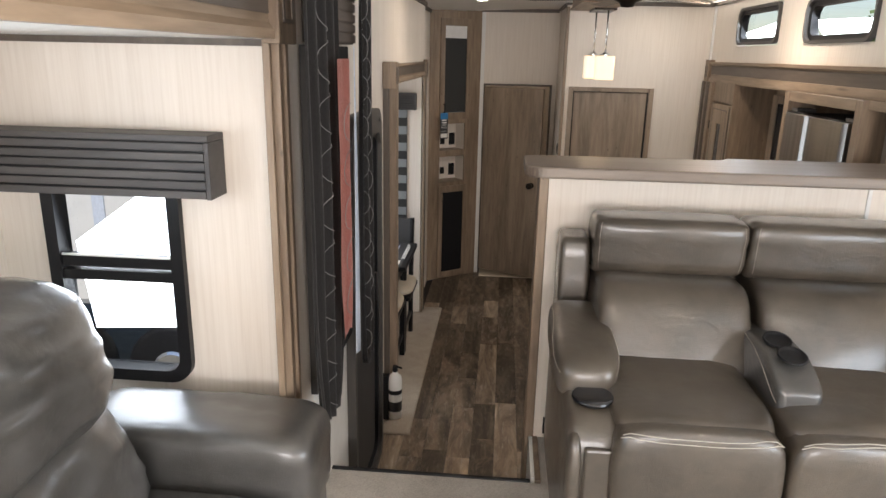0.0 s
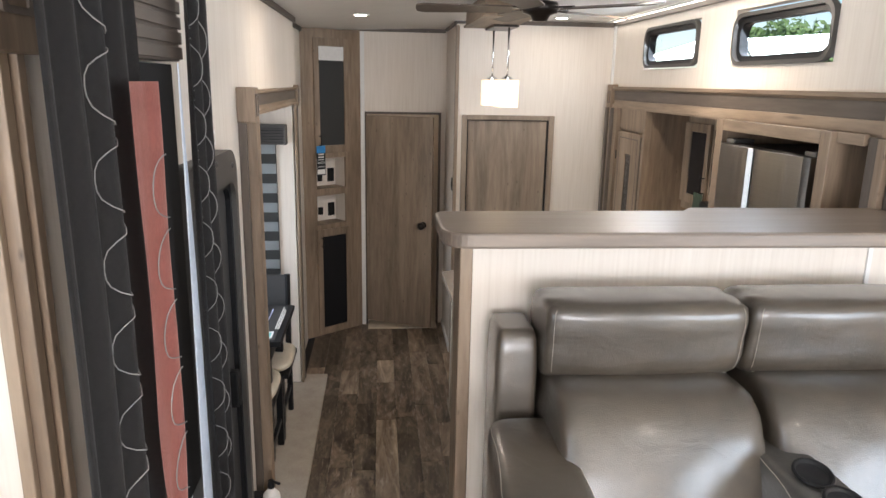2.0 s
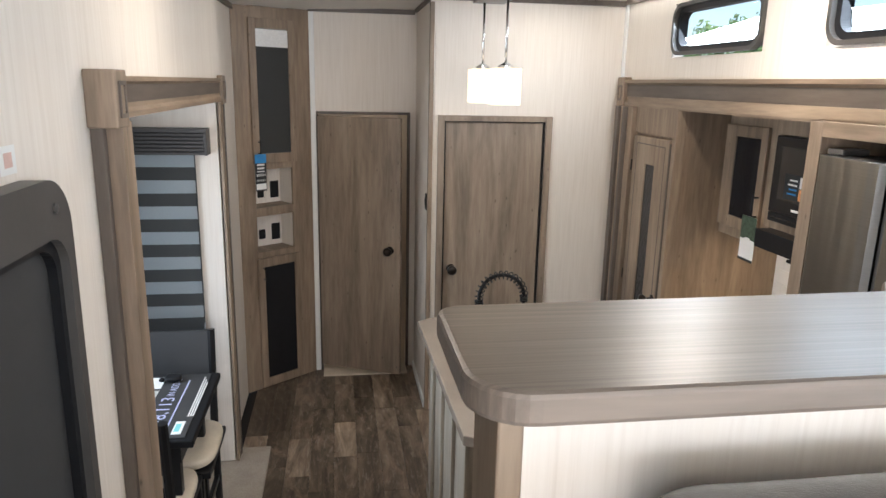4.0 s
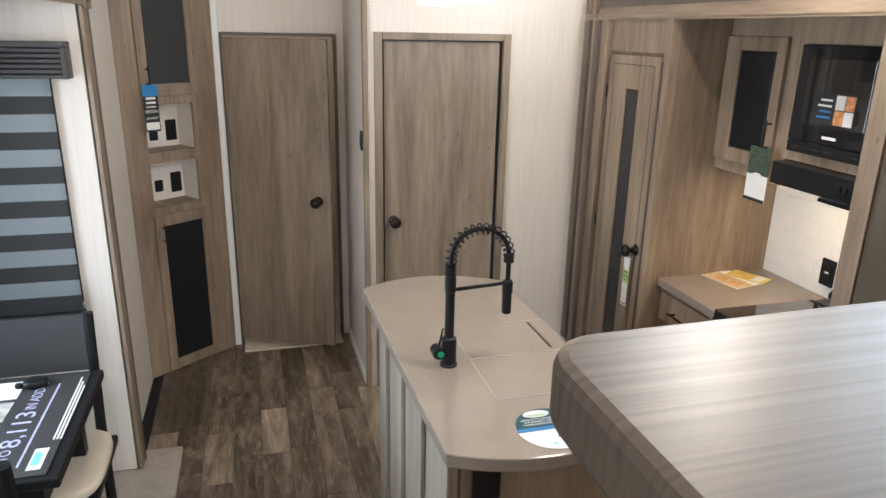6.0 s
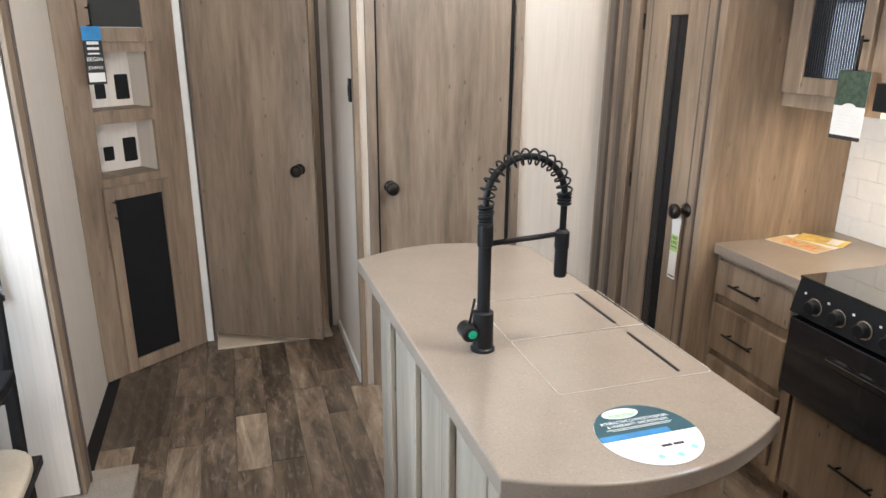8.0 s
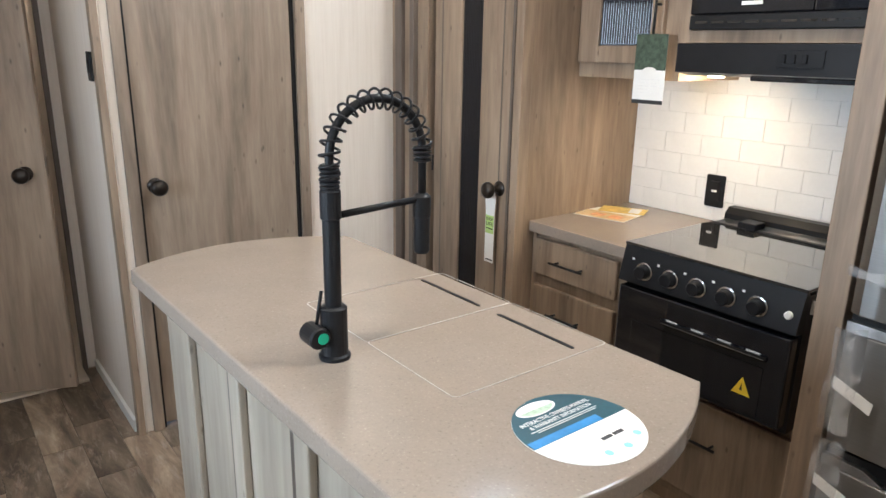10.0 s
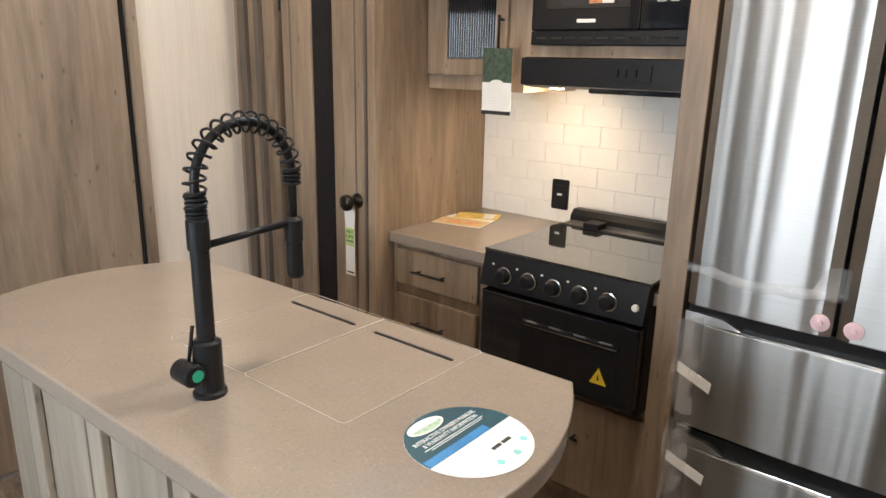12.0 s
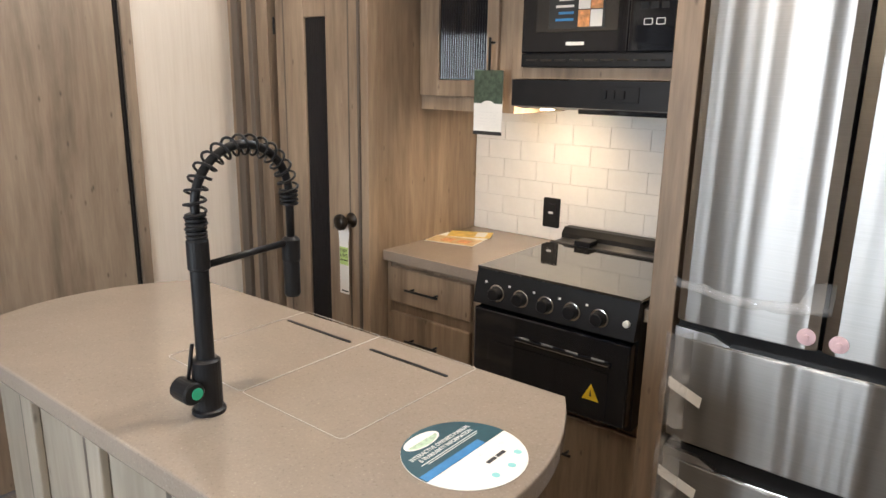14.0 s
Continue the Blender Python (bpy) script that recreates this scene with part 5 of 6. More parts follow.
ls = thing("reclining_loveseat", (0.77, 2.3, LZ), "taupe leather reclining loveseat with centre console and cupholders", "loveseat")
for k, (x0, x1) in enumerate(((0.222, 0.775), (0.785, 1.338))):
    hb = part("headrest", cushion(x0, x1, 2.545, 2.765, 1.333, 1.546, 5.0, 18, lambda q: (q.x, q.y - (0.16 * q.z + 0.14 * (math.cos(q.x * 1.5) - 0.5)) * (1 if q.y < 0 else 0.4), q.z + 0.02 * math.cos(q.x * 1.5) - 0.01 + 0.03 * math.sin(q.y * 9 + q.x * 3) * max(0, abs(q.x) - 0.8) * 5), 0.002, 0.005, 16), M_LEATHER, ls, "", True)
    stitch(hb, [(x0 + 0.03 + (x1 - x0 - 0.06) * i / 12, 2.572, 1.334 + 0.004 * math.sin(i)) for i in range(13)])
    for xx in (x0 + 0.016, x1 - 0.016):
        stitch(hb, [(xx, 2.556 - 0.02 * i / 10, 1.35 + 0.195 * i / 10) for i in range(11)], r=0.0006)
    bk = part("back_cushion", cushion(x0 + 0.005, x1 - 0.005, 2.36, 2.70, 1.03, 1.352, 5.0, 16, lambda q: (q.x * (1 - 0.04 * q.z), q.y + 0.42 * q.z - (0.10 * math.cos(q.z * 1.5) + 0.16 * (math.cos(q.x * 1.5) - 0.5)) * (1 if q.y < 0 else 0.2) + 0.10 * math.sin(q.z * 11 + q.x * 5) * max(0, abs(q.x) - 0.72) * max(0, -q.z), q.z), 0.003, 0.008, 14), M_LEATHER, ls, "", True)
    s0, s1 = (0.222, 0.718) if k == 0 else (0.726, 1.245)
    se = part("seat_cushion", cushion(s0, s1, 1.90, 2.47, 0.955, 1.130, 5.5, 12, lambda q: (q.x, q.y, q.z + 0.10 * math.cos(q.x * 1.4)), 0.004), M_LEATHER, ls, "", True)
    ft = part("footrest", cushion(s0, s1, 1.868, 2.02, 0.60, 1.118, 6.5, 10, lambda q: (q.x, q.y - 0.12 * q.z, q.z), 0.004), M_LEATHER, ls, "", True)
    for dz in (0.0, 0.014):
        stitch(ft, [(s0 + 0.01 + (s1 - s0 - 0.02) * i / 14, 1.880 + 0.004 * math.cos(i) - 0.004, 1.092 + dz + 0.012 * math.sin(math.pi * i / 14) * (1 if k else -1)) for i in range(15)], r=0.0016)
    fm = part("shipping_film", cushion(s0 + 0.03, s1 - 0.04, 1.853, 1.864, 0.74, 0.915, 3, 6, None, 0.004), M_FILM, ft, "clear shipping film", True)
    fm.visible_shadow = False
for x0, x1 in ((0.106, 0.222), (1.345, 1.470)):
    part("side_wing", cushion(x0, x1, 2.62, 2.80, 0.62, 1.452, 12, 10), M_LEATHER, ls, "", True)


def loveseat_arm(x0, x1, flip):
    pd = part("arm_pad", cushion(x0, x1, 2.105, 2.60, 1.095, 1.225, 4.2, 14,
              lambda q: (q.x, q.y, q.z * (1 - 0.12 * q.y) + 0.42 * (q.y if q.y > -0.2 else -0.2 + (q.y + 0.2) * 1.6)), 0.003), M_LEATHER, ls, "", True)
    for xx in (x0 + 0.012, x1 - 0.012):
        stitch(pd, [(xx, 2.125 + 0.42 * i / 10, 1.15 + 0.08 * min(1, i / 7)) for i in range(11)])
    b = part("arm_body", cushion(x0 + 0.025, x1 - 0.02, 1.91, 2.72, 0.56, 1.108, 7, 8), M_LEATHER, ls, "", True)
    cx = (x0 + x1) / 2 + (0.008 if not flip else -0.008)
    part("front_panel", box(cx - 0.035, cx + 0.045, 1.895, 1.915, 0.60, 1.03, 0.008), M_LEATHER, b, "padded front panel", False)
    part("front_bolster", cushion(cx - 0.085, cx - 0.040, 1.885, 1.99, 0.62, 1.06, 4, 5), M_LEATHER, b, "", True)
    rim = part("cupholder", lathe([(0.060, 0), (0.064, 0.004), (0.062, 0.010), (0.050, 0.010), (0.046, -0.05), (0.0, -0.052)], (cx, 2.055, 1.106)), M_BLACK, ls, "black ringed cupholder", True)
    part("rim", lathe([(0.0635, 0.0), (0.0655, 0.003), (0.0635, 0.007), (0.060, 0.007)], (cx, 2.055, 1.111)), M_GLOSSB, rim)


loveseat_arm(0.062, 0.285, False)
loveseat_arm(1.265, 1.488, True)
cn = part("console", cushion(0.729, 0.872, 2.045, 2.50, 1.03, 1.232, 9.0, 14, lambda q: (q.x, q.y, q.z if q.z < 0 else q.z * (1.0 - 0.80 * max(0, -q.y - 0.15) ** 1.8 - 0.12 * max(0, q.y))), 0.001), M_LEATHER2, ls, "grey leather console", True)
for cx, cy, cz in ((0.797, 2.262, 1.243), (0.805, 2.160, 1.236)):
    cu = part("cupholder", moved(lathe([(0.043, 0), (0.047, 0.003), (0.045, 0.008), (0.038, 0.006), (0.034, -0.004), (0.0, -0.0045)], (0, 0, 0)), Matrix.Translation((cx, cy, cz - 0.004)) @ pose(0, 0, 0, 12, 0, 0)), M_BLACK, cn, "black cupholder", True)
for xx in (0.737, 0.864):
    stitch(cn, [(xx, 2.062 + 0.40 * i / 12, 1.128 + 0.088 * math.sin(math.pi / 2 * min(1, i / 8))) for i in range(13)], r=0.0010)

for _o in ls.children_recursive:
    _o.data.transform(Matrix.Translation((0.222 * 0.043, 0, 0)) @ Matrix.Diagonal((0.957, 1, 1, 1)))

# ---- recliner sofa by the window ----
sf = thing("recliner_sofa", (-1.05, 1.4, LZ), "grey leather recliner sofa beside the window", "sofa")
part("arm", cushion(-1.30, -0.585, 1.70, 1.985, 0.84, 1.112, 6.5, 18, lambda q: (q.x, q.y, q.z - 0.08 * max(0, q.x) ** 3), 0.005), M_LEATHER2, sf, "", True)
part("arm_base", cushion(-1.28, -0.60, 1.71, 1.975, 0.54, 0.97, 6, 8, None, 0.004), M_LEATHER2, sf, "", True)
bt2 = part("headrest", cushion(-1.50, -1.04, 1.02, 1.71, 1.22, 1.575, 3.8, 26, lambda q: (q.x - 0.25 * q.z, q.y, q.z), 0.006, 0.018), M_LEATHER2, sf, "", True)
part("back_cushion", cushion(-1.42, -0.985, 1.02, 1.70, 0.92, 1.29, 3.6, 18, lambda q: (q.x - 0.35 * q.z, q.y, q.z), 0.006, 0.012), M_LEATHER2, sf, "", True)
part("seat_cushion", cushion(-1.22, -0.60, 1.02, 1.70, 0.80, 0.99, 4, 10, None, 0.004), M_LEATHER2, sf, "", True)
part("base", cushion(-1.40, -0.66, 0.30, 1.72, 0.53, 0.84, 8, 6), M_LEATHER2, sf, "", True)
part("seat_cushion", cushion(-1.22, -0.60, 0.32, 1.01, 0.80, 0.99, 4, 10), M_LEATHER2, sf, "", True)
part("back_cushion", cushion(-1.42, -1.03, 0.32, 1.01, 0.92, 1.30, 3.6, 10, lambda q: (q.x - 0.35 * q.z, q.y, q.z)), M_LEATHER2, sf, "", True)
part("headrest", cushion(-1.52, -1.11, 0.32, 1.01, 1.23, 1.56, 3.0, 10, lambda q: (q.x - 0.25 * q.z, q.y, q.z)), M_LEATHER2, sf, "", True)
stitch(bt2, [(-1.10, 1.06 + 0.6 * i / 8, 1.26) for i in range(9)])

# side table and vent
tb = thing("side_table", (1.72, 2.70, LZ), "dark wood side table beside the loveseat", "table")
part("tabletop", box(1.52, 2.05, 2.40, 2.80, 1.13, 1.165, 0.004), M_TRIMDH, tb)
part("cabinet_side", box(1.54, 2.03, 2.43, 2.78, LZ, 1.129, 0.003), M_TRIMD, tb)
vn = thing("floor_vent", (0.145, 2.828, 0.53), "black heating vent low on the half wall", "vent")
part("frame", boxes((0.105, 0.185, 2.822, 2.829, 0.525, 0.605), bevel=0.002), M_BLACK, vn)
for k in range(5):
    part("louvre", box(0.112, 0.178, 2.815, 2.8218, 0.534 + k * 0.014, 0.541 + k * 0.014, 0.001), M_BLACKP, vn)

# ---- curtains ----
def curtain(name, label, y0, y1, z0, z1, x, pleats, amp, material, seed, taper=0.0, lines=(), lean=0.0, narrow=0.0):
    """A pleated hanging with embroidered arcs."""
    t = thing(name, (x, (y0 + y1) / 2, z0), label, "curtain")

    def at(u, v):
        w = (1 - taper * (1 - abs(2 * v - 1))) * (1 - narrow * max(0.0, 1 - v * 3) ** 2)
        yy = (y0 + y1) / 2 + (u - 0.5) * (y1 - y0) * w
        xx = x - lean * (1 - v) * (z1 - z0) + amp * (0.55 + 0.45 * (1 - v)) * math.sin(2 * math.pi * pleats * u + seed) + 0.006 * noise.noise((u * 3, v * 2.5, seed))
        return Vector((xx, yy, z0 + (z1 - z0) * v + 0.012 * math.sin(7 * u + seed) * (1 - v)))

    nu, nv = pleats * 14, 22
    bm = bmesh.new()
    g = [[bm.verts.new(at(i / nu, j / nv)) for i in range(nu + 1)] for j in range(nv + 1)]
    for a, b in zip(g, g[1:]):
        for i in range(nu):
            bm.faces.new((a[i], a[i + 1], b[i + 1], b[i]))
    bmesh.ops.solidify(bm, geom=bm.faces[:], thickness=0.003)
    cl = part("cloth", bm, material, t, "", True)
    H = z1 - z0
    for u, side, ph, wide in lines:
        zz = 0.06 + ph
        while zz < H - 0.05:
            pts = []
            for i in range(13):
                a = -math.pi / 2 + math.pi * i / 12
                uu = u + side * wide * math.cos(a)
                if 0.01 < uu < 0.99:
                    pts.append(at(uu, (zz + 0.060 * math.sin(a)) / H) + Vector((0.0042, 0, 0)))
            if len(pts) > 3:
                part("embroidery", tube(pts, 0.0012, 5), M_THREAD, cl, "silver embroidered arc")
            zz += 0.142
    return t


curtain("curtain", "charcoal curtain with silver embroidered arcs, tied open", 1.90, 2.280, 0.98, 2.43, -0.622, 4, 0.014, M_CURT, 0.6, 0.0, ((0.66, -1, 0.03, 0.25),), 0.0, 0.45)
curtain("curtain", "rust red curtain fold with embroidered arcs", 2.142, 2.287, 1.20, 2.07, -0.596, 1, 0.006, M_RED, 2.0, 0.0, ((0.985, -1, 0.05, 0.46),), 0.0, 0.35)
curtain("curtain", "charcoal curtain with pale lining edge and embroidered arcs", 2.672, 2.845, 0.86, 2.41, -0.640, 2, 0.016, M_CURT, 1.9, -0.10, ((0.06, 1, 0.05, 0.40), (0.60, 1, 0.11, 0.30)), 0.0, 0.25)
lin = thing("curtain_lining", (-0.655, 2.66, 0.95), "pale blue-grey curtain lining edge", "curtain")
part("cloth", prism([(2.648, 2.11), (2.636, 1.60), (2.612, 0.95), (2.690, 0.93), (2.688, 1.40), (2.674, 1.75)], "x", -0.6565, -0.6535), M_LINING, lin)
rod = thing("curtain_rod", (-0.63, 2.35, 2.42), "black curtain rod along the side wall", "curtain rod")
part("rod", tube([(-0.63, 1.86, 2.425), (-0.63, 2.90, 2.425)], 0.010, 10), M_BLACK, rod, "", True)
for yy in (2.13, 2.80):
    part("bracket", tube([(-0.63, yy, 2.425), (-0.741, yy, 2.425)], 0.007, 8), M_BLACK, rod)
sb = thing("window_shade", (-0.72, 2.56, 1.0), "black roller shade under a ribbed wooden valance behind the curtains", "window shade")
part("shade", box(-0.706, -0.700, 2.295, 2.755, 0.98, 2.108), M_BLACKOUT, sb)
part("side_rail", box(-0.738, -0.715, 2.26, 2.297, 0.95, 2.108, 0.003), M_FRAMEG, sb)
vb = part("valance", box(-0.738, -0.68, 2.30, 2.76, 2.115, 2.30, 0.003), M_TRIMDH, sb)
for k in range(5):
    part("slat", box(-0.679, -0.672, 2.30, 2.76, 2.120 + k * 0.035, 2.148 + k * 0.035, 0.002), M_TRIMDH, vb)
side_curtain = curtain("curtain", "dark curtain with tied hem beside the far post", -0.16, 0.16, 1.40, 2.12, 0.0, 4, 0.03, M_CURT, 0.2)
side_curtain.matrix_world = Matrix.Translation((1.665, 2.775, 0)) @ pose(0, 0, 0, 0, 0, 90) @ Matrix.Translation(side_curtain.location)
rod2 = thing("curtain_rod", (1.76, 2.775, 2.10), "black curtain rod fixed to the end wall", "curtain rod")
part("rod", tube([(1.48, 2.775, 2.105), (1.98, 2.775, 2.105)], 0.010, 10), M_BLACK, rod2, "", True)
for xx in (1.61, 1.95):
    part("bracket", tube([(xx, 2.775, 2.105), (xx, 2.829, 2.105)], 0.007, 8), M_BLACK, rod2)

# ---- entry door ----
ed = thing("door_3", (-0.74, 3.105, 0), "grey entry door with rounded top corners and dark shade panel", "door", kind="structure")
o1, i1 = round_rect(3.105, 0.925, 0.66, 1.84, 0.10, 8), round_rect(3.105, 0.89, 0.595, 1.69, 0.07, 8)
part("frame", ring(o1, i1, "x", -0.745, -0.695), M_FRAMEG, ed)
part("gasket", ring(i1, round_rect(3.105, 0.89, 0.555, 1.65, 0.06, 8), "x", -0.75, -0.712), M_BLACK, ed)
part("panel", prism(round_rect(3.105, 0.89, 0.555, 1.65, 0.06, 8), "x", -0.765, -0.730), M_INSERT, ed, "dark shade panel")
part("lower_panel", box(-0.745, -0.735, 2.86, 3.34, 0.10, 0.90, 0.004), M_BLACK, ed)
part("handle", box(-0.735, -0.70, 3.29, 3.33, 0.92, 1.06, 0.008), M_BLACK, ed, "black door latch")
for yy, zz in ((3.13, 1.818), (3.36, 1.79), (2.87, 1.80)):
    part("screw_cap", lathe([(0.010, 0), (0.010, 0.004), (0.004, 0.006)], (-0.695, yy, zz), "x", 12), M_FRAMEG, ed)
solo("stair_side_panel", boxes((-0.742, -0.733, 2.30, 2.80, 0.25, 0.95)), M_WHITE, "cream panel beside the entry steps", "wall panel", "structure")
sig = thing("wall_label", (-0.737, 3.30, 1.88), "small faint safety label on the wall", "label")
part("label_sheet", box(-0.7395, -0.7385, 3.27, 3.33, 1.86, 1.91), M_WHITE, sig)
part("label_mark", box(-0.7384, -0.7380, 3.285, 3.315, 1.872, 1.898), plain("faint_red_print", (0.62, 0.42, 0.36), 0.6), sig)

# fire extinguisher
fe = thing("fire_extinguisher", (-0.66, 3.60, 0.02), "small white fire extinguisher with black strap by the slide trim", "fire extinguisher")
part("tank", lathe([(0.0, 0.0), (0.036, 0.003), (0.038, 0.02), (0.038, 0.23), (0.034, 0.255), (0.018, 0.272), (0.012, 0.285)], (-0.66, 3.62, 0.10)), M_WHITE, fe, "", True)
part("strap", lathe([(0.0392, 0), (0.0392, 0.025)], (-0.66, 3.62, 0.255)), M_BLACK, fe, "black strap")
part("valve", lathe([(0.013, 0), (0.016, 0.01), (0.012, 0.035)], (-0.66, 3.62, 0.383)), M_BLACK, fe)
part("lever", tube([(-0.655, 3.62, 0.415), (-0.62, 3.59, 0.42)], 0.006, 8), M_BLACK, fe)
part("bracket", box(-0.739, -0.695, 3.60, 3.64, 0.09, 0.36, 0.003), M_BLACK, fe)
part("label_band", lathe([(0.0386, 0), (0.0386, 0.06)], (-0.66, 3.62, 0.15)), M_INK, fe)

# ---- dinette ----
dt = thing("dining_table", (-1.15, 4.68, 0.02), "black dining table covered by a printed display board", "table")
part("tabletop", box(-1.56, -0.712, 4.375, 4.985, 0.718, 0.750, 0.006), M_BLACKP, dt)
part("apron", boxes((-1.50, -0.77, 4.43, 4.45, 0.63, 0.717), (-1.50, -0.77, 4.91, 4.93, 0.63, 0.717), (-0.79, -0.77, 4.451, 4.909, 0.63, 0.717)), M_BLACK, dt)
for xx, yy in ((-0.80, 4.46), (-0.80, 4.90), (-1.48, 4.46), (-1.48, 4.90)):
    part("leg", box(xx - 0.022, xx + 0.022, yy - 0.022, yy + 0.022, 0.014, 0.717, 0.004), M_BLACK, dt)
bd = thing("display_board", (-1.1, 4.68, 0.75), "dark printed display board with pictures on the table", "display board")
part("board", box(-1.54, -0.745, 4.395, 4.965, 0.7505, 0.7535, 0.001), M_INSERT, bd)
for c in range(4):
    part("photo", box(-1.06, -0.93, 4.42 + c * 0.135, 4.535 + c * 0.135, 0.754, 0.7545), M_PAPER if c % 2 else plain("pale_photo_%s" % "ab"[c // 2], (0.42, 0.40, 0.36), 0.4, scale=30, var=0.6), bd, "printed photograph")
part("photo", box(-0.80, -0.765, 4.42, 4.52, 0.754, 0.7545), M_PAPER, bd)
part("photo_tint", box(-0.795, -0.775, 4.44, 4.50, 0.7548, 0.755), plain("aqua_photo", (0.20, 0.55, 0.55), 0.4), bd)
M_VIOLET = plain("violet_print", (0.46, 0.47, 0.66), 0.4)
BT = Matrix.Translation((-0.872, 0, 0.7542))
for body, yc, size, width in (("UP TO", 4.475, 0.040, 0.11), ("8,113", 4.640, 0.074, 0.19), ("IN ADD-O", 4.835, 0.042, 0.17)):
    text("lettering", body, size, BT @ pose(0, yc, 0, 0, 0, 90), M_VIOLET, bd, width)
part("headline_bar", box(-0.828, -0.822, 4.44, 4.90, 0.754, 0.7545), M_VIOLET, bd)
for k in range(3):
    part("text_line", box(-0.768 + 0.009 * k, -0.763 + 0.009 * k, 4.56, 4.93 - 0.03 * k, 0.754, 0.7545), M_PAPER, bd)
gm = thing("small_black_gadget", (-0.90, 4.90, 0.754), "small black gadget lying on the display board", "gadget")
part("body", cushion(-0.93, -0.86, 4.87, 4.93, 0.7545, 0.780, 3, 5, None, 0.003), M_BLACK, gm, "", True)
for q in (-0.035, 0.035):
    part("foot", cushion(-0.905 + q - 0.012, -0.905 + q + 0.012, 4.885, 4.905, 0.7545, 0.772, 3, 3), M_BLACK, gm, "", True)


def chair_at(at):
    """A dining chair; its front looks along -y."""
    x, y = at
    c = thing("dining_chair", (x, y, 0.014), "black wooden dining chair with cream seat pad and open back", "chair", "dining chairs")
    for sx in (-0.175, 0.155):
        part("back_post", tube([(x + sx, y + 0.20, 0.014), (x + sx, y + 0.20, 0.45), (x + sx, y + 0.245, 0.905)], 0.018, 8), M_BLACK, c)
        part("leg", box(x + sx - 0.018, x + sx + 0.018, y - 0.20, y - 0.164, 0.014, 0.42, 0.003), M_BLACK, c)
        part("stretcher", box(x + sx - 0.010, x + sx + 0.010, y - 0.163, y + 0.19, 0.16, 0.19, 0.002), M_BLACK, c)
    part("seat_frame", box(x - 0.195, x + 0.205, y - 0.205, y + 0.205, 0.405, 0.435, 0.004), M_BLACK, c)
    part("seat_pad", cushion(x - 0.20, x + 0.215, y - 0.215, y + 0.195, 0.436, 0.492, 4, 8), M_CREAM, c, "cream vinyl seat pad", True)
    part("top_panel", prism([(y + 0.215, 0.70), (y + 0.230, 0.70), (y + 0.252, 0.90), (y + 0.236, 0.90)], "x", x - 0.175, x + 0.155), M_INSERT, c, "wide curved top rail")
    part("lower_rail", box(x - 0.16, x + 0.14, y + 0.205, y + 0.222, 0.60, 0.64, 0.003), M_BLACK, c)
    return c


ch = chair_at((-0.925, 4.88))
copy_thing(ch, Matrix.Translation((-0.945, 4.46, 0.014)) @ pose(0, 0, 0, 0, 0, 180))

zb = thing("zebra_blind", (-1.2, 5.46, 0.77), "grey banded zebra blind drawn over the dinette window", "blind")
for k in range(14):
    z = 0.785 + k * 0.0636
    part("band", box(-1.53, -0.862, 5.4585 + 0.001 * (k % 2), 5.4605 + 0.001 * (k % 2), z, z + 0.0632), M_ZDARK if k % 2 == 0 else bpy.data.materials.get("sheer_band") or plain("sheer_band", (0.38, 0.41, 0.42), 0.8, scale=150), zb, "dark fabric band" if k % 2 == 0 else "sheer pale band")
part("bottom_bar", box(-1.54, -0.852, 5.452, 5.468, 0.765, 0.785, 0.004), M_BLACK, zb, "black bottom bar")
shm = bpy.data.materials["sheer_band"]
shm.node_tree.nodes["Principled BSDF"].inputs["Transmission Weight"].default_value = 0.55
shm.node_tree.nodes["Principled BSDF"].inputs["Roughness"].default_value = 0.6
wn = thing("window_4", (-1.19, 5.5, 0.8), "dinette window behind the blind", "window", kind="structure")
part("frame", ring(round_rect(-1.19, 1.25, 0.66, 0.94, 0.05, 4), round_rect(-1.19, 1.25, 0.60, 0.88, 0.04, 4), "y", 5.47, 5.52), M_BLACK, wn)
g = part("pane", prism(round_rect(-1.19, 1.25, 0.60, 0.88, 0.04, 4), "y", 5.505, 5.509), M_GLASS, wn)
g.visible_shadow = False

# ---- ceiling fixtures ----
bx = thing("pendant_canopy", (0.44, 4.80, 2.40), "driftwood ceiling box with a wider base plate holding two pendant lamps", "ceiling box")
part("box", boxes((0.312, 0.560, 4.42, 5.165, 2.4055, 2.50), bevel=0.004), M_WOODH, bx)
part("plate", boxes((0.300, 0.572, 4.395, 5.188, 2.3925, 2.405), bevel=0.003), M_WOODH, bx)
part("lamp_canopy", boxes((0.43, 0.57, 4.86, 5.187, 2.380, 2.392), bevel=0.002), M_BRONZE, bx, "dark bronze lamp canopy")
for k, (px, py) in enumerate(((0.478, 5.16), (0.522, 4.90))):
    pl = thing("pendant_lamp", (px, py, 1.947), "lit frosted square glass pendant lamp on a slim rod", "pendant lamp", "pendant lamps")
    part("rod", tube([(px, py, 2.102), (px, py, 2.381)], 0.0055, 8), M_CHROME, pl, "slim metal rod", True)
    part("cap", lathe([(0.030, 0), (0.030, 0.010), (0.010, 0.022)], (px, py, 2.098)), M_CHROME, pl)
    part("shade", prism(round_rect(px, py, 0.118, 0.118, 0.018, 5), "z", 1.947, 2.097, bevel=0.004), M_SHADE, pl, "glowing frosted glass shade", True)
    ld = bpy.data.lights.new("pendant_bulb", "POINT")
    ld.energy, ld.color, ld.shadow_soft_size = 1.0, WARM, 0.05
    new("pendant_bulb", ld).location = (px, py, 1.917)
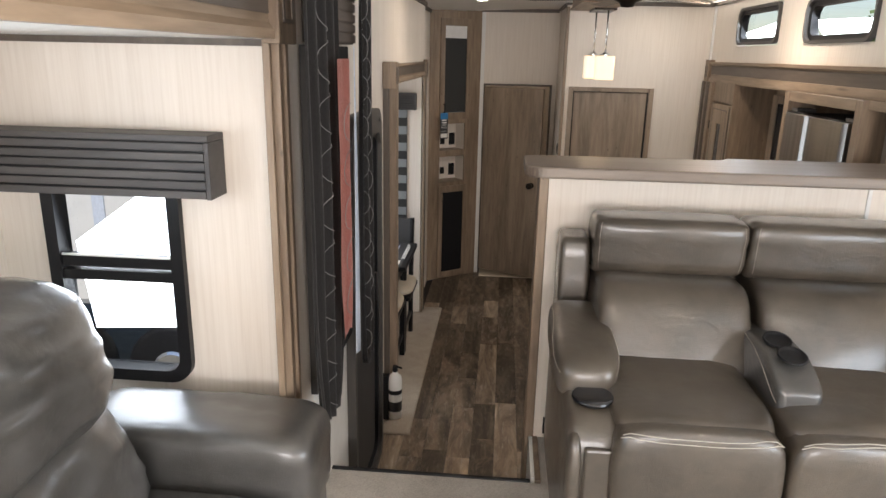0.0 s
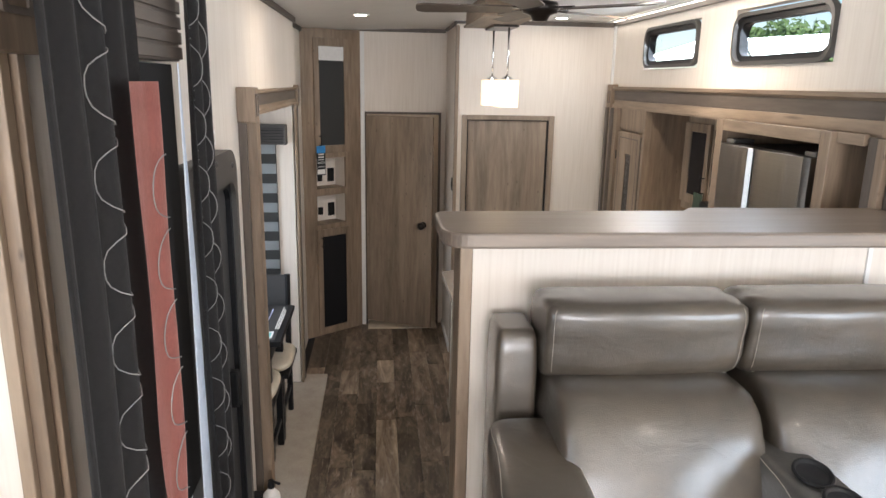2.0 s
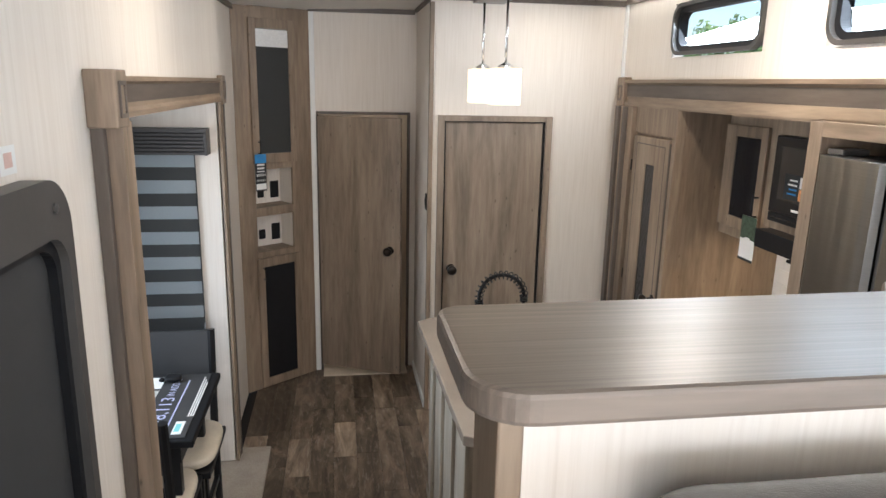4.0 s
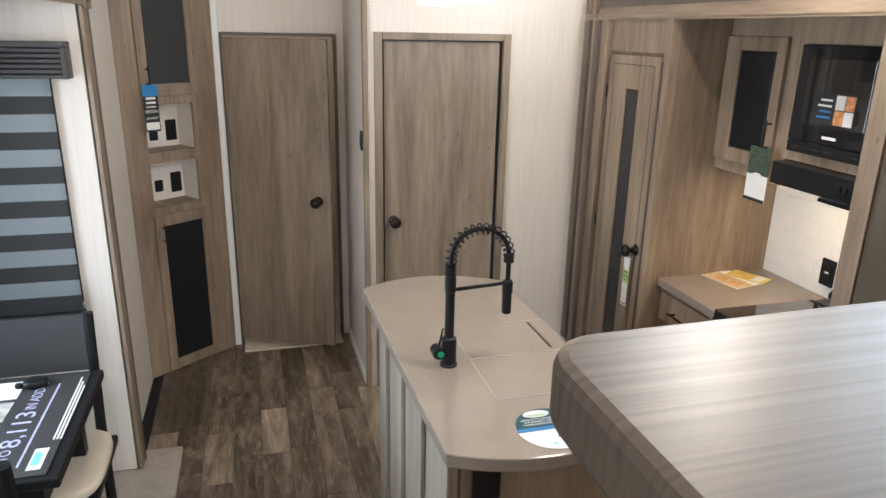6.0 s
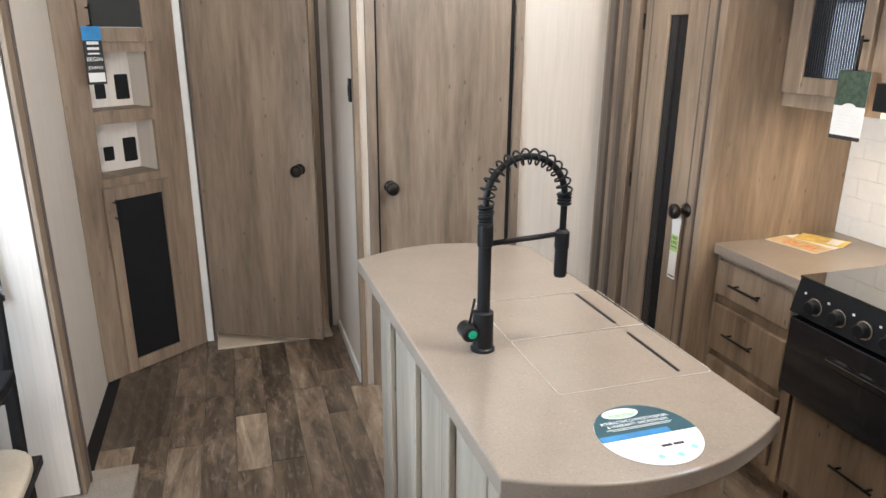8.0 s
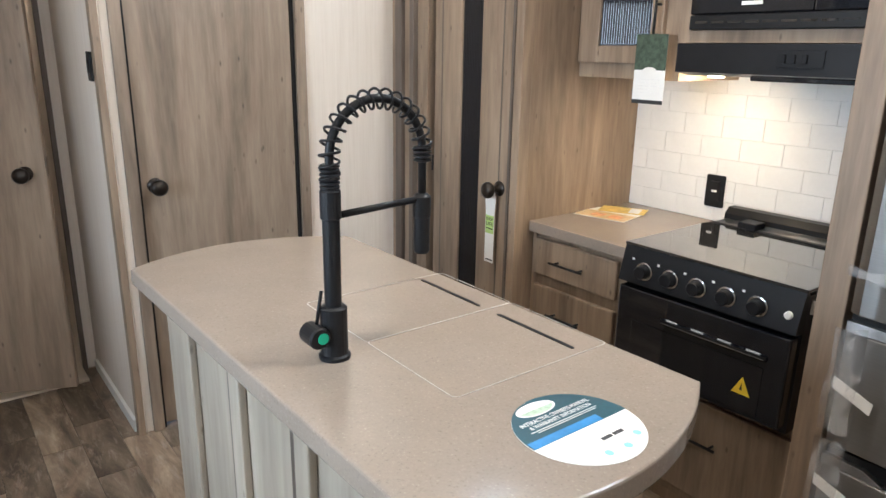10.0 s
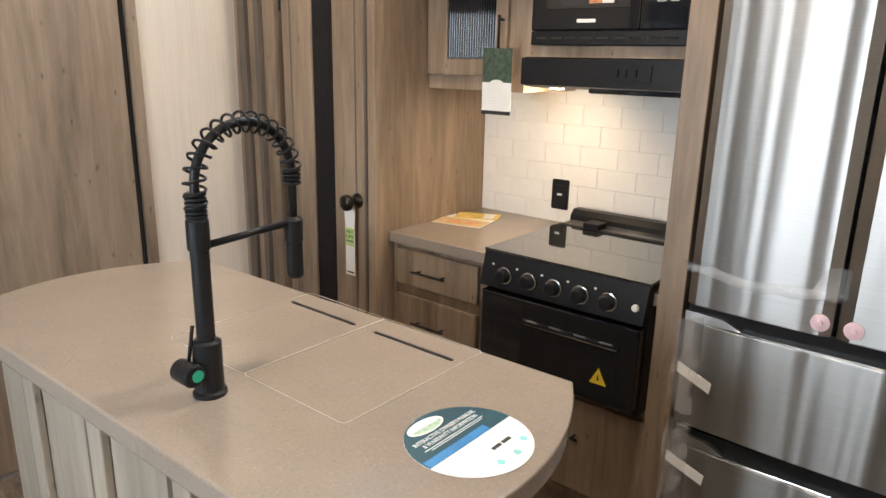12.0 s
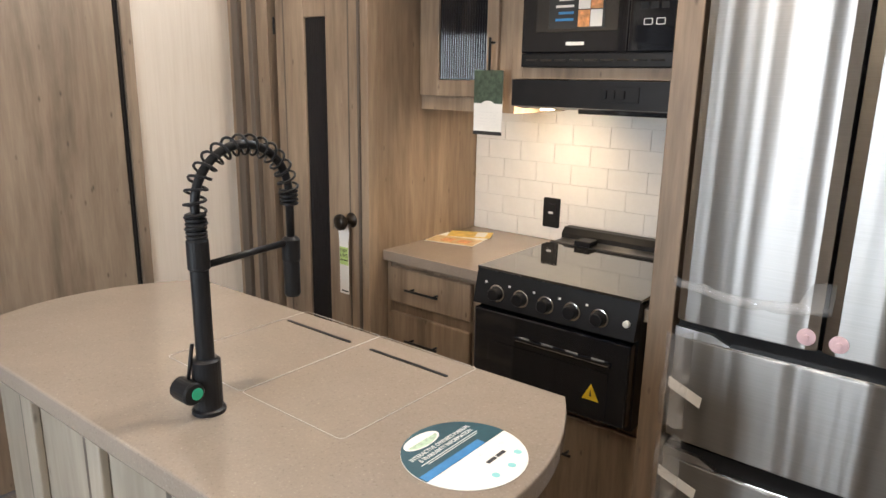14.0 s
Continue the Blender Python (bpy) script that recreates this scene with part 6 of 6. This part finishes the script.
# only the second and third are in view; the rest are added fill
for px, py in ((0.0, 7.4), (-0.31, 5.40), (1.01, 5.66), (-0.30, 4.2), (1.05, 4.2), (-0.2, 1.0), (1.0, 1.0), (-0.2, -1.2), (1.0, -1.2)):
    cz = 2.452 + (px + 0.85) * 0.041 if px < 0.2 else 2.495 + (px - 0.2) * 0.0213
    dl2 = thing("recessed_light", (px, py, cz), "small round recessed ceiling light, lit", "ceiling light", "recessed lights")
    part("trim_ring", lathe([(0.052, 0), (0.058, -0.004), (0.052, -0.010), (0.040, -0.008)], (px, py, cz + 0.001)), M_WHITE, dl2, "", True)
    part("lens", lathe([(0.039, -0.004), (0.036, -0.009), (0.0, -0.011)], (px, py, cz)), M_LED, dl2, "glowing lens", True)
    area("downlight", (px, py, cz - 0.016), (px, py, 0), 0.08, 0.08, 1.0 if py > 7 else (0.9 if py > 5.6 and px > 0.5 else (0.8 if py > 5 else ((3.4 if px < 0 else 9.0) if py > 3 else 3.6))), SOFT)
ld = thing("led_strip", (1.44, 4.4, 2.50), "glowing strip light along the ceiling edge", "strip light")
part("strip", box(1.425, 1.470, 3.05, 5.93, 2.5135, 2.5175), M_STRIP, ld, "lit strip")
part("channel", boxes((1.415, 1.4245, 3.05, 5.93, 2.508, 2.518)), M_WHITE, ld)

fan = thing("ceiling_fan", (0.50, 4.05, 2.36), "dark ceiling fan with long slim blades", "ceiling fan")
part("mount", lathe([(0.065, 0), (0.060, -0.03), (0.016, -0.045), (0.016, -0.075)], (0.50, 4.05, 2.502)), M_BRONZE, fan, "", True)
part("motor", lathe([(0.03, 0), (0.075, -0.008), (0.085, -0.030), (0.075, -0.052), (0.045, -0.062), (0.032, -0.085), (0.0, -0.088)], (0.50, 4.05, 2.430)), M_BRONZE, fan, "", True)
for k in range(5):
    m = Matrix.Translation((0.50, 4.05, 2.392)) @ pose(0, 0, 0, 0, 0, 30 + 72 * k) @ pose(0, 0, 0, 10, 0, 0)
    b = part("blade", moved(prism([(0.12, -0.045), (0.50, -0.062), (0.535, -0.045), (0.54, 0.0), (0.535, 0.045), (0.50, 0.062), (0.12, 0.045)], "z", -0.003, 0.003), m), M_TRIMD, fan)
    part("blade_arm", moved(box(0.06, 0.16, -0.015, 0.015, 0.0035, 0.010, 0.002), m), M_BRONZE, b)

# ---- outside ----
M_GROUND = carpet_mat("gravel_lot", (0.10, 0.095, 0.085), (0.20, 0.19, 0.17))
solo("ground", boxes((-400, 400, -400, 400, -1.1, -1.0)), M_GROUND, "grey gravel lot reaching the horizon", "ground", "structure")
tr = thing("parked_trailer", (-2.6, 6.5, -1.0), "white travel trailer parked outside the window", "trailer")
part("body", box(-9.0, -1.95, 5.2, 7.7, 0.03, 2.9, 0.06), M_WHITE, tr)
part("skirt", box(-8.9, -2.05, 6.3, 6.6, -0.16, 0.03, 0.02), M_BLACKP, tr)
part("window", box(-5.9, -4.9, 5.17, 5.2, 1.0, 1.7, 0.02), M_GLOSSB, tr)
part("corner_strip", box(-3.32, -3.22, 5.184, 5.199, 0.05, 2.8, 0.004), M_LINING, tr, "grey trim strip")
for xx in (-3.75, -2.78):
    w = part("wheel", lathe([(0.0, 0), (0.36, 0.01), (0.40, 0.05), (0.40, 0.20), (0.36, 0.22), (0, 0.22)], (xx, 5.42, -0.52), "-y"), M_BLACKP, tr, "", True)
    part("rim", lathe([(0.19, 0), (0.16, 0.02), (0.05, 0.03), (0, 0.05)], (xx, 5.205, -0.52), "-y"), M_CHROME, w)
tr2 = thing("parked_trailer", (-6.5, 3.0, -1.0), "pale grey travel trailer parked alongside", "trailer")
part("body", box(-9.0, -6.2, -4.0, 5.0, -0.3, 2.6, 0.08), M_WHITE, tr2)
part("skirt", box(-8.9, -6.3, -3.9, 4.9, -0.6, -0.3, 0.02), M_GROUT, tr2)
for yy in (0.2, 1.1):
    w = part("wheel", lathe([(0.0, 0), (0.33, 0.01), (0.36, 0.05), (0.36, 0.20), (0.33, 0.22), (0, 0.22)], (-6.30, yy, -0.63), "x"), M_BLACKP, tr2, "", True)

M_LEAF = plain("tree_foliage", (0.12, 0.20, 0.06), 0.7, scale=3, var=0.5)
M_BARK = plain("tree_bark", (0.09, 0.07, 0.05), 0.9, scale=6, var=0.4, bmp=0.5)
rt = random.Random(11)


def tree(x, y, h, r):
    t = thing("tree", (x, y, -1.0), "leafy green deciduous tree beyond the lot", "tree", "trees outside")
    part("trunk", tube([(x, y, -1.0), (x + 0.1, y, h * 0.3), (x + 0.15, y + 0.1, h * 0.7)], [0.22, 0.16, 0.07], 8), M_BARK, t)
    for k in range(5):
        a = k * 1.26
        part("limb", tube([(x + 0.1, y, h * 0.35), (x + 0.6 * r * math.cos(a), y + 0.6 * r * math.sin(a), h * 0.75)], [0.08, 0.03], 6), M_BARK, t)
    verts, faces = [], []
    for k in range(4200):
        d = Vector((rt.gauss(0, 1), rt.gauss(0, 1), rt.gauss(0, 1))).normalized()
        lump = 0.72 + 0.38 * noise.noise(d * 2.3 + Vector((x, y, 0)))
        c = Vector((x, y, h * 0.58)) + Vector((d.x * r, d.y * r, d.z * h * 0.50)) * lump * rt.uniform(0.55, 1.0) ** 0.5
        u = Vector((rt.gauss(0, 1), rt.gauss(0, 1), rt.gauss(0, 1))).normalized()
        w = u.orthogonal().normalized()
        s = rt.uniform(0.09, 0.19)
        i = len(verts)
        verts += [c + u * s, c + w * s * 0.6, c - u * s, c - w * s * 0.6]
        faces.append((i, i + 1, i + 2, i + 3))
    me = bpy.data.meshes.new("crown")
    me.from_pydata([tuple(v) for v in verts], [], faces)
    me.materials.append(M_LEAF)
    ob = new("crown", me)
    ob.parent = t
    ob.matrix_parent_inverse = Matrix.Translation(-t.location)


for x, y, h, r in ((13.5, 20.5, 4.3, 2.2), (15.0, 14.0, 4.2, 2.3), (16.5, 30.0, 5.2, 3.0), (19, 15, 4.6, 2.6), (12.5, 17.0, 3.9, 1.8)):
    tree(x, y, h, r)

# ---- backsplash tiles and floor planks ----
bs = thing("backsplash", (2.10, 4.68, 0.83), "white subway tile backsplash in a running bond", "backsplash")
part("grout_bed", box(2.1005, 2.1095, 4.16, 5.203, 0.829, 1.344), M_GROUT, bs)
TW, TH, GAP = 0.150, 0.0745, 0.0009


def tile_mesh(w):
    bm = box(2.0955, 2.1004, 0, w, 0, TH - GAP, 0.0007, 1)
    me = bpy.data.meshes.new("tile")
    bm.to_mesh(me)
    bm.free()
    me.materials.append(M_TILE)
    return me


tiles = {}
for r in range(7):
    z = 0.829 + r * TH
    y = 4.162 - (0.0 if r % 2 else TW / 2)
    while y < 5.20:
        a, b = max(y, 4.162), min(y + TW, 5.2025)
        w = round(b - a - GAP, 4)
        if w > 0.01 and z + TH < 1.352:
            me = tiles.setdefault(w, None) or tile_mesh(w)
            tiles[w] = me
            ob = new("tile", me)
            ob.parent = bs
            ob.matrix_parent_inverse = Matrix.Translation(-bs.location)
            ob.location = (0, a, z)
        y += TW

fl = thing("floor", (0.4, 4.7, 0), "weathered dark brown vinyl plank floor", "floor", kind="structure")
PW = 0.128
pm = {}
rp = random.Random(21)
x = -0.735
row = 0
while x < 1.50:
    y = 2.795 - rp.uniform(0, 0.7)
    while y < 6.78:
        L = rp.choice((0.40, 0.55, 0.70, 0.92))
        a, b = max(y, 2.795), min(y + L, 6.79)
        w = round(min(PW, 1.52 - x), 3)
        if b - a > 0.03 and not (x > 0.34 and a > 6.0):
            key = (w, round(b - a, 3))
            if key not in pm:
                bm = box(0.0006, w - 0.0006, 0.0006, b - a - 0.0006, -0.009, 0.0, 0.0008, 1)
                me = bpy.data.meshes.new("plank")
                bm.to_mesh(me)
                bm.free()
                me.materials.append(M_FLOOR)
                pm[key] = me
            ob = new("plank", pm[key])
            ob.parent = fl
            ob.matrix_parent_inverse = Matrix.Translation(-fl.location)
            ob.location = (x, a, 0)
        y += L
    x += PW
    row += 1
solo("room_floor", boxes((-0.40, 0.40, 6.80, 7.95, -0.02, 0.001)), M_CREAM, "pale floor of the next room", "floor", "structure")
